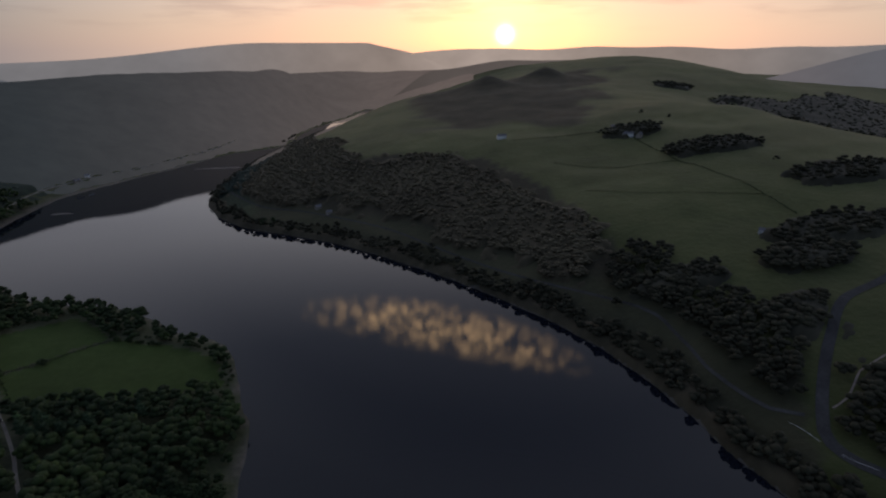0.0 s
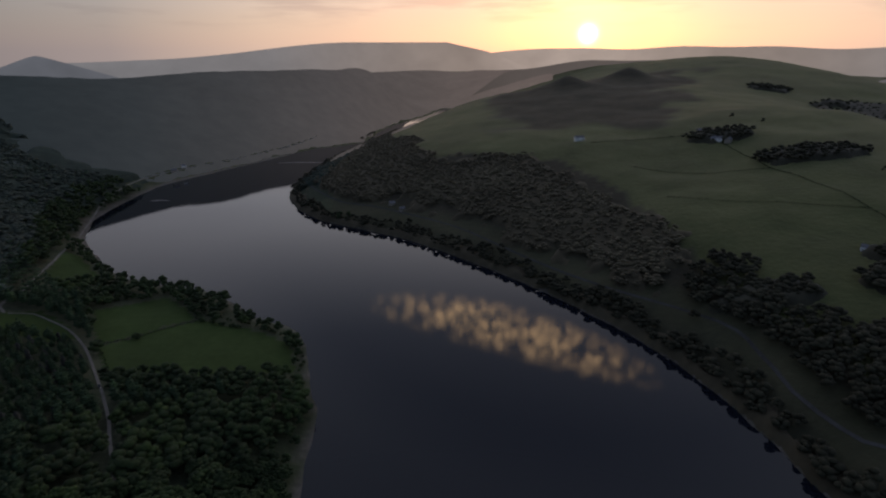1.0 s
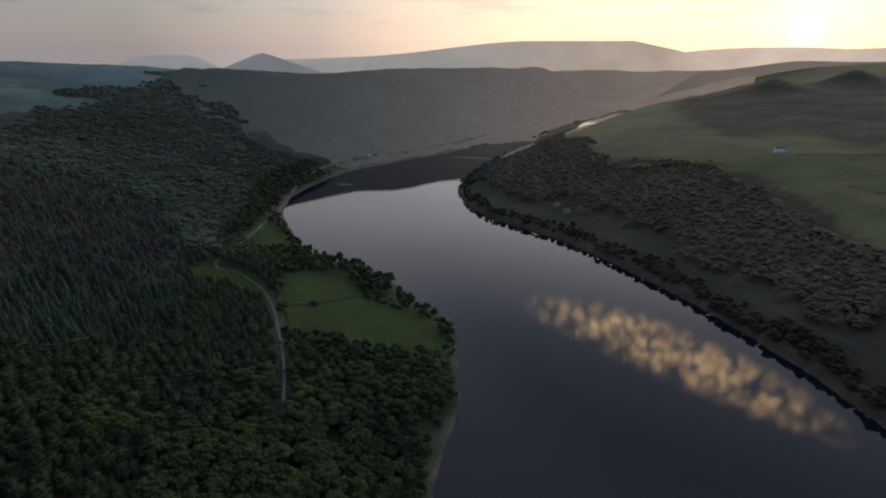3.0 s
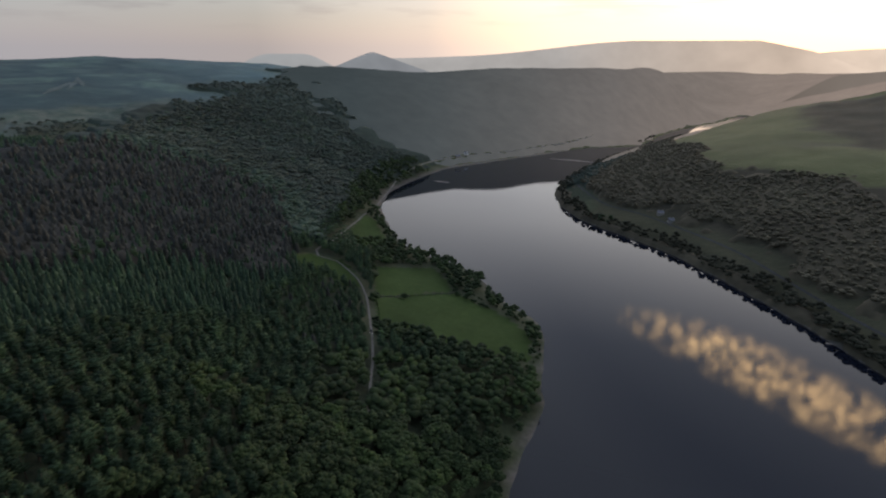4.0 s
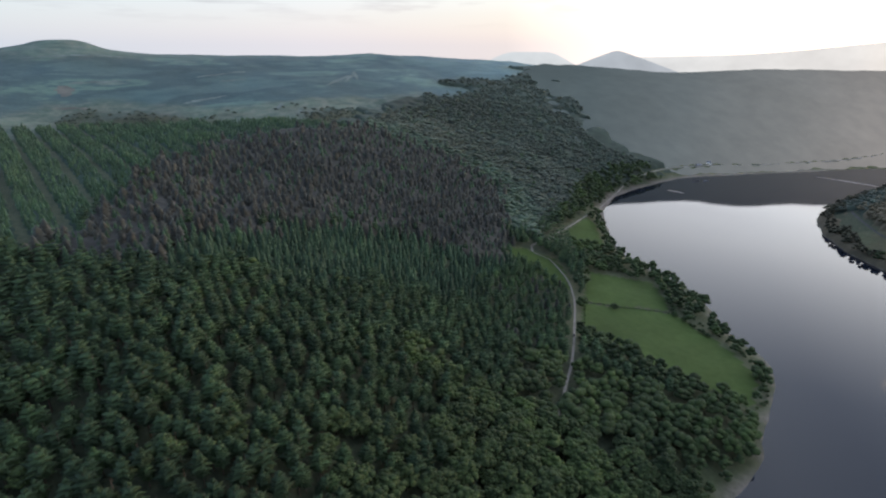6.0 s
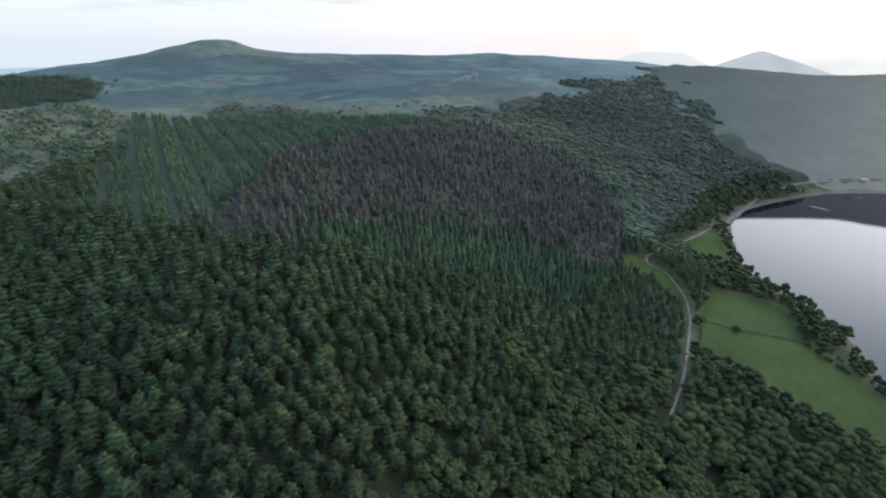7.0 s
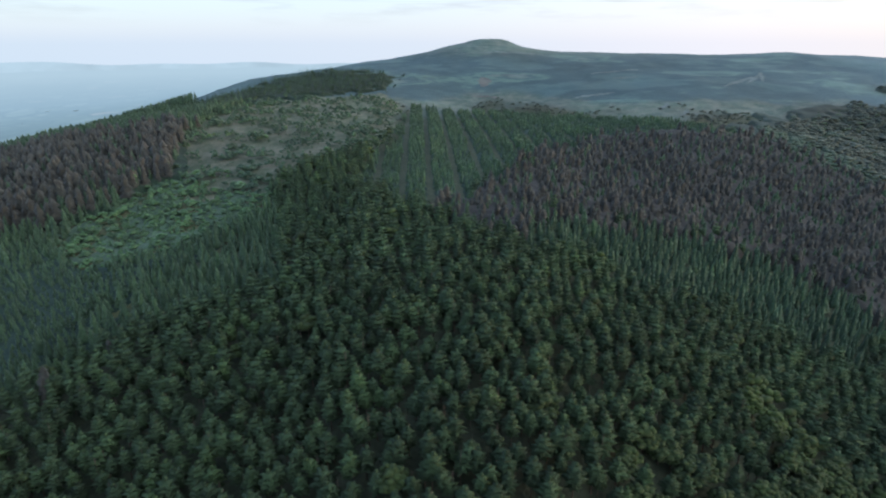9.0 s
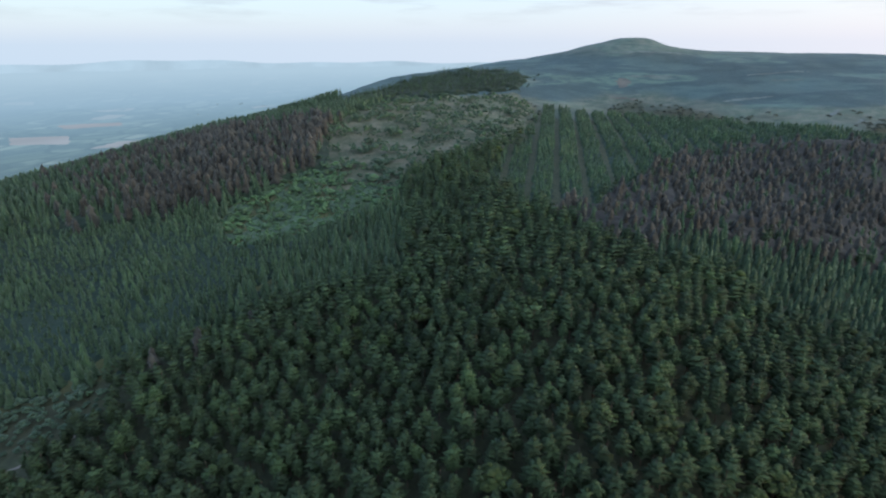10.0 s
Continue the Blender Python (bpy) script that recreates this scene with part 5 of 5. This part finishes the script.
canopy("shore_thicket", (-450, 150), (260, 1400), 3.0, lambda x, y: (off_at(x, y) > 2.0) & (off_at(x, y) < 17 + 6 * wave_noise(x, y, 15, 90, 3)) & (heading(x, y) < 26) & ((y > 560) | (x > 40)) & (line_distance(BANK_LANE, x, y) > 6), 5.0, 2.6, 6.0, MAT_BANK_CANOPY, "dark thicket along the water's edge")
canopy("bank_canopy", (-430, 500), (200, 1360), 3.2, bank_mask, 5.4, 2.0, 7.0, MAT_BANK_CANOPY, "closed brownish canopy of the bank woodland")
canopy("larch_canopy", (-760, -90), (-370, 470), 3.0, stand_mask(LARCH_STAND), 9.5, 4.0, 6.5, MAT_BROWN_CANOPY, "closed brown canopy of the larch plantation")
canopy("belt_canopy", (-700, -780), (-270, -320), 3.5, stand_mask(EAST_LARCH), 5.5, 3.0, 6.5, MAT_RIDGE_CANOPY, "dark undergrowth of the mixed belt on the shoulder")
canopy("young_canopy", (-950, -210), (-370, 270), 3.0, lambda x, y: stand_mask(ROW_STAND)(x, y) & ~stand_mask(LARCH_STAND)(x, y) & (ride_wave(x, y) < 0.6), 2.2, 1.4, 4.5, MAT_YOUNG_CANOPY, "dark sheet under the young plantation, shade put into its colour")
canopy("regrowth", (-510, -400), (-320, -200), 1.6, lambda x, y: inside(SAPLINGS, x + wave_noise(x, y, 12, 120, 3) * 10, y + wave_noise(x, y, 12, 120, 3) * 10) & (wave_noise(x, y, 31, 80, 3) + wave_noise(x, y, 32, 24, 2) * 0.7 > -0.35), 1.9, 1.3, 3.4, MAT_SCRUB, "dense low green regrowth on the felled clearing")
canopy("ridge_canopy", (-1215, -635), (-690, -245), 4.0, ridge_wood, 4.5, 2.0, 6.0, MAT_RIDGE_CANOPY, "dark closed canopy of the wood on the ridge")
canopy("young_canopy", (-450, -560), (-110, -200), 3.0, lambda x, y: stand_mask(YOUNG_STAND)(x, y) & ~inside(SAPLINGS, x, y), 2.0, 1.2, 4.2, MAT_YOUNG_CANOPY, "dark sheet under young conifers below the shoulder, shade put into its colour")


# ---------------------------------------------------------------- built things
def plain(name, colour, rough=0.6, metal=0.0, grain=0.12, scale=2.0):
    m = bpy.data.materials.new(name)
    m.use_nodes = True
    t = m.node_tree
    b = t.nodes["Principled BSDF"]
    at = node(t, "ShaderNodeTexCoord").outputs["Object"]
    col = ramp(t, [(0.3, tuple(c * (1 - grain) for c in colour)), (0.7, tuple(c * (1 + grain) for c in colour))], noise_tex(t, scale, 4.0, at))
    t.links.new(col, b.inputs["Base Color"])
    b.inputs["Roughness"].default_value, b.inputs["Metallic"].default_value = rough, metal
    return m


MAT_WHITEWASH = plain("whitewash", (0.78, 0.77, 0.73), 0.85)
MAT_STONE = plain("gritstone", (0.30, 0.26, 0.21), 0.9, grain=0.3)
MAT_SLATE = plain("slate", (0.12, 0.12, 0.13), 0.6, grain=0.25)
MAT_DOOR = plain("painted_door", (0.10, 0.16, 0.14), 0.5)
MAT_GLASS = plain("window_glass", (0.03, 0.035, 0.04), 0.05, grain=0.02)
MAT_PAINT = plain("black_car_paint", (0.012, 0.012, 0.014), 0.12, grain=0.03)
MAT_RUBBER = plain("rubber", (0.02, 0.02, 0.02), 0.8)
MAT_RIM = plain("alloy", (0.5, 0.5, 0.52), 0.35, 0.8)
MAT_LAMP = plain("lamp_glass", (0.75, 0.75, 0.7), 0.1, grain=0.02)
_lamp = MAT_LAMP.node_tree.nodes["Principled BSDF"]
_lamp.inputs["Emission Color"].default_value, _lamp.inputs["Emission Strength"].default_value = rgb(1.0, 0.93, 0.8), 4.0
MAT_REAR = plain("red_lens", (0.35, 0.02, 0.02), 0.15, grain=0.02)
MAT_LINE = plain("road_paint", (0.75, 0.75, 0.72), 0.7)


def box_mesh(name, size, at=(0, 0, 0), bevel=0.0, taper=1.0):
    """A box standing on at, with rounded edges; taper narrows its top."""
    bm = bmesh.new()
    bmesh.ops.create_cube(bm, size=1.0)
    for v in bm.verts:
        k = taper if v.co.z > 0 else 1.0
        v.co = Vector((v.co.x * size[0] * k + at[0], v.co.y * size[1] * k + at[1], (v.co.z + 0.5) * size[2] + at[2]))
    if bevel:
        bmesh.ops.bevel(bm, geom=bm.edges[:], offset=bevel, segments=2, affect="EDGES")
    me = bpy.data.meshes.new(name)
    bm.to_mesh(me)
    bm.free()
    return me


def wheel_mesh(name, radius, width, segments=20):
    bm = bmesh.new()
    bmesh.ops.create_cone(bm, cap_ends=True, segments=segments, radius1=radius, radius2=radius, depth=width)
    bmesh.ops.bevel(bm, geom=[e for e in bm.edges if e.is_boundary or len(e.link_faces) == 2 and e.calc_face_angle() > 1.0], offset=width * 0.2, segments=2, affect="EDGES")
    bmesh.ops.rotate(bm, verts=bm.verts, matrix=Matrix.Rotation(radians(90), 3, "X"))
    me = bpy.data.meshes.new(name)
    bm.to_mesh(me)
    bm.free()
    return me


def car(x, y, way):
    """A small hatchback, 4.2 m long, its nose along way."""
    root = new("car")
    side = [(-2.05, 0.35), (-2.1, 0.75), (-1.95, 0.95), (0.75, 0.98), (1.85, 0.80), (2.08, 0.62), (2.08, 0.32)]
    cab = [(-1.95, 0.94), (-1.55, 1.42), (0.0, 1.47), (0.85, 0.97)]

    def extruded(name, outline, half, lean=0.0):
        bm = bmesh.new()
        rows = []
        for s in (-1, 1):
            rows.append([bm.verts.new((px, s * (half - lean * max(0.0, pz - 0.95)), pz)) for px, pz in outline])
        n = len(outline)
        bm.faces.new(rows[0])
        bm.faces.new(rows[1][::-1])
        for i in range(n):
            bm.faces.new((rows[0][i], rows[1][i], rows[1][(i + 1) % n], rows[0][(i + 1) % n]))
        bmesh.ops.recalc_face_normals(bm, faces=bm.faces[:])
        bmesh.ops.bevel(bm, geom=bm.edges[:], offset=0.05, segments=2, affect="EDGES")
        me = bpy.data.meshes.new(name)
        bm.to_mesh(me)
        bm.free()
        return me

    part("body", extruded("body", side, 0.87), MAT_PAINT, root)
    cabin = part("cabin", extruded("cabin", cab, 0.80, 0.25), MAT_GLASS, root, "dark tinted glasshouse")
    part("roof", box_mesh("roof", (1.55, 1.22, 0.06), (-0.75, 0, 1.44), 0.025), MAT_PAINT, cabin)
    for sx in (-1.3, 1.3):
        for sy in (-0.80, 0.80):
            tyre = part("wheel", wheel_mesh("wheel", 0.32, 0.2), MAT_RUBBER, root)
            tyre.location = (sx, sy, 0.32)
            part("rim", wheel_mesh("rim", 0.20, 0.22), MAT_RIM, tyre)
    for sy in (-0.62, 0.62):
        part("headlight", box_mesh("headlight", (0.10, 0.34, 0.14), (2.03, sy, 0.60), 0.03), MAT_LAMP, root)
        part("tail_light", box_mesh("tail_light", (0.08, 0.26, 0.2), (-2.07, sy, 0.68), 0.03), MAT_REAR, root)
    root.matrix_basis = Matrix.LocRotScale((x, y, float(ground_at(x, y)) + 0.42), Euler((0, 0, math.atan2(way[1], way[0]))), None)
    return tagged(root, "glossy black hatchback car with lit headlights on the woodland lane", "car")


car(-304, 307, (30, -31))


def gable(name, length, width, eaves, rise, over=0.35, thick=0.18):
    """A pitched roof of two slabs."""
    bm = bmesh.new()
    l, w = length / 2 + over, width / 2 + over
    drop = rise * over / (width / 2)
    for s in (-1, 1):
        rim = [(-l, s * w, eaves - drop), (l, s * w, eaves - drop), (l, 0, eaves + rise), (-l, 0, eaves + rise)]
        lower, upper = [bm.verts.new(p) for p in rim], [bm.verts.new((p[0], p[1], p[2] + thick)) for p in rim]
        bm.faces.new(lower)
        bm.faces.new(upper)
        for i in range(4):
            bm.faces.new((lower[i], lower[(i + 1) % 4], upper[(i + 1) % 4], upper[i]))
    bmesh.ops.recalc_face_normals(bm, faces=bm.faces[:])
    me = bpy.data.meshes.new(name)
    bm.to_mesh(me)
    bm.free()
    return me


def shell(name, length, width, eaves, rise):
    """House walls with their gable ends."""
    bm = bmesh.new()
    l, w = length / 2, width / 2
    ring = [(-w, -1.5), (w, -1.5), (w, eaves), (0, eaves + rise - 0.02), (-w, eaves)]
    ends = [[bm.verts.new((s * l, y, z)) for y, z in ring] for s in (-1, 1)]
    bm.faces.new(ends[0])
    bm.faces.new(ends[1][::-1])
    for i in range(5):
        bm.faces.new((ends[0][i], ends[1][i], ends[1][(i + 1) % 5], ends[0][(i + 1) % 5]))
    bmesh.ops.recalc_face_normals(bm, faces=bm.faces[:])
    me = bpy.data.meshes.new(name)
    bm.to_mesh(me)
    bm.free()
    return me


def cottage(x, y, turn, length, width, eaves, material, label, name="cottage"):
    root = new(name)
    rise = width * 0.38
    part("wall", shell("wall", length, width, eaves, rise), material, root)
    roof = part("roof", gable("roof", length, width, eaves, rise), MAT_SLATE, root, "dark slate roof")
    for s in (-0.38, 0.38):
        part("chimney", box_mesh("chimney", (0.7, 0.6, 1.6), (s * length, 0, eaves + rise - 0.4), 0.04), MAT_STONE, roof)
    for s in (-1, 1):
        part("door", box_mesh("door", (0.95, 0.12, 2.05), (0, s * width / 2, 0.0), 0.02), MAT_DOOR, root)
        for fx in (-0.32, 0.32):
            for z in (0.9, 3.4):
                if z + 1.2 < eaves:
                    pane = part("window", box_mesh("window", (1.1, 0.10, 1.2), (fx * length, s * width / 2, z), 0.01), MAT_GLASS, root)
                    part("sill", box_mesh("sill", (1.35, 0.24, 0.10), (fx * length, s * width / 2, z - 0.1), 0.01), MAT_STONE, pane)
    root.matrix_basis = Matrix.LocRotScale((x, y, float(ground_at(x, y)) + 0.1), Euler((0, 0, radians(turn))), None)
    return tagged(root, label, "house")


cottage(102, 955, 15, 15, 7, 5.2, MAT_WHITEWASH, "whitewashed farmhouse alone on the hill pasture")
cottage(306, 905, -20, 16, 7.5, 5.2, MAT_WHITEWASH, "whitewashed farmhouse beside a copse")
cottage(322, 897, 60, 18, 8, 4.2, MAT_STONE, "low stone barn of the hill farm", "barn")
cottage(298, 963, 10, 10, 6, 3.6, MAT_STONE, "small stone outbuilding above the farm", "barn")
cottage(330, 530, -30, 9, 6, 3.6, MAT_WHITEWASH, "small white cottage on the lower pasture")
cottage(-172, 782, 35, 8, 5, 3.6, MAT_STONE, "pale stone roadside cottage above the wooded shore")
cottage(-192, 800, 35, 9, 6, 3.6, MAT_STONE, "stone outhouse beside the shore road", "barn")
cottage(-396, 1040, 70, 10, 6, 3.6, MAT_WHITEWASH, "white boathouse near the wooded point", "boathouse")
cottage(-704, 1020, 60, 11, 6.5, 4.6, MAT_STONE, "pale stone cottage on the far shore")
cottage(-704, 1052, 60, 9, 6, 3.6, MAT_WHITEWASH, "white cottage by the far shore lane")


# ---------------------------------------------------------------- hedges, bushes, bars of sand
def shrub_master(variant, label):
    root = new("hedge_shrub")
    v, f = trunk_shape(0.5, 0.03)
    part("stem", mesh_from("stem", v, f), MAT_BARK, root)
    v, f = KINDS["leaf"][0 if variant < 2 else 1][variant]
    me = mesh_from("foliage", v * np.array((1.15, 1.15, 1.0)) - np.array((0, 0, 0.16)), f)
    attribute(me, "tint", np.full(len(v), (0.2, 0.35, 0.45, 0.6, 0.3)[variant]))
    part("foliage", me, MAT_LEAF, root)
    return tagged(root, label, "shrub", group="hedgerow round the pastures")


def hedgerow():
    r = np.random.default_rng(77)
    masters = [shrub_master(k, ("dark green hedgerow shrub beside the pasture", "rounded green hedge bush at the field's edge")[k % 2]) for k in range(5)]
    used = set()
    rows = [([(-410, 446), (-390, 470), (-368, 492), (-346, 484), (-324, 466), (-304, 450)], 5.0, 5.5, 5.0), ([(-296, 442), (-262, 436), (-235, 430), (-210, 417), (-192, 404)], 5.5, 3.8, 3.0),
            ([(-190, 400), (-176, 384), (-170, 362), (-172, 345)], 6.0, 4.0, 2.5), ([(-318, 452), (-306, 440), (-296, 431), (-276, 427), (-254, 423)], 4.6, 5.5, 3.0),
            ([(-360, 374), (-346, 361), (-330, 345), (-314, 329), (-300, 315)], 7.5, 2.4, 1.0), ([(-470, 500), (-450, 494), (-434, 492), (-424, 470), (-414, 450)], 5.0, 7.5, 9.0), ([(-298, 306), (-290, 314), (-280, 326), (-262, 322), (-240, 328), (-214, 334), (-190, 344), (-176, 350)], 5.0, 5.5, 3.0)]
    places = [(-331, 386, 8.0)]
    for line, gap, tall, stray in rows:
        for px, py in smooth_line(line, gap):
            places.append((px + r.normal(0, stray * 0.4), py + r.normal(0, stray * 0.4), tall * r.uniform(0.7, 1.25)))
    for x, y, h in places:
        k = int(r.integers(0, 5))
        m = Matrix.LocRotScale((x, y, float(ground_at(x, y)) - 0.1), Euler((0, 0, r.uniform(0, 6.28))), None)
        ob = copy_thing(masters[k], m) if k in used else masters[k]
        used.add(k)
        ob.matrix_basis = m @ Matrix.Diagonal((h * 1.1, h * 1.1, h, 1.0))


hedgerow()


def hedge_line(line, tall, label, width=1.0):
    """A field hedge: one run of joined low clumps along a line."""
    r = np.random.default_rng(int(abs(line[0][0])) + 3)
    p = smooth_line(line, 2.2)
    n = len(p)
    v, f = spread(KINDS["leaf"][2][1], p[:, 0] + r.normal(0, 0.3, n), p[:, 1] + r.normal(0, 0.3, n), ground_at(p[:, 0], p[:, 1]) - tall * 0.2, tall * r.uniform(0.8, 1.3, n), np.full(n, 1.3 * width), r.uniform(0, 6, n))
    me = mesh_from("field_hedge", v, f)
    attribute(me, "tint", np.repeat(r.uniform(0.2, 0.5, n), len(KINDS["leaf"][2][1][0])))
    me.materials.append(MAT_LEAF)
    tagged(new("field_hedge", me), label, "hedge")


hedge_line([(-357, 370), (-338, 384), (-320, 404), (-304, 424), (-292, 430)], 2.6, "low dark hedge dividing the two lakeside pastures")
hedge_line([(120, 935), (180, 944), (254, 951), (300, 948)], 3.0, "dark hedge across the hill pasture")
hedge_line([(170, 822), (189, 810), (230, 788), (266, 771), (330, 760)], 2.6, "dark hedge along a pasture boundary")
hedge_line([(330, 760), (352, 690), (372, 610), (380, 560)], 2.6, "dark hedge running down the hillside fields")
hedge_line([(300, 948), (318, 860), (330, 760)], 2.6, "hedge between two hill pastures")
hedge_line([(190, 700), (250, 660), (320, 630), (372, 610)], 2.4, "hedge across the lower hill pasture")


def sandbar(points, width, label):
    line = smooth_line(points, 6.0)
    d = np.gradient(line, axis=0)
    d /= np.linalg.norm(d, axis=1)[:, None]
    side = np.stack([-d[:, 1], d[:, 0]], 1)
    s = np.linspace(0, math.pi, len(line))
    half = (np.sin(s) ** 0.6 * width / 2)[:, None]
    rows = [np.column_stack([line + side * half * k, np.full(len(line), z)]) for k, z in ((-1, -0.3), (-0.5, 0.28), (0.5, 0.3), (1, -0.3))]
    n = len(line)
    i = np.arange(n - 1)
    faces = np.concatenate([np.stack([i + q * n, i + q * n + 1, i + (q + 1) * n + 1, i + (q + 1) * n], 1)[:, ::-1] for q in range(3)])
    me = mesh_from("sandbar", np.concatenate(rows), faces)
    me.materials.append(MAT_SAND)
    tagged(new("sandbar", me), label, "sandbar", kind="structure")


sandbar([(-560, 1200), (-510, 1212), (-455, 1218)], 10.0, "low pale bar of sand in the far reach")
sandbar([(-640, 846), (-622, 852), (-606, 852)], 7.0, "small pale sand spit off the far shore")
ribbon("road_line", smooth_line([(229, 297), (234, 289), (238, 279)], 3.0), 0.2, MAT_LINE, "white painted line beside the main road", "road marking", lift=0.5)
ribbon("road_line", smooth_line([(244, 268), (249, 261), (256, 254)], 3.0), 0.2, MAT_LINE, "white painted line along the main road", "road marking", lift=0.5)

# ---------------------------------------------------------------- single trees of the near hillside
for _kind, _name, _labels in (("pine", "pine_tree", ["tall dark green pine with upswept tufted boughs", "blunt-topped green pine in the plantation"]),
                              ("leaf", "broadleaf_tree", ["full green broadleaf tree with a rounded lobed crown", "leafy green tree at the plantation's lower edge"])):
    if _kind in SINGLE:
        single_trees(_kind, *SINGLE[_kind], _tree_rng, _name, _labels)
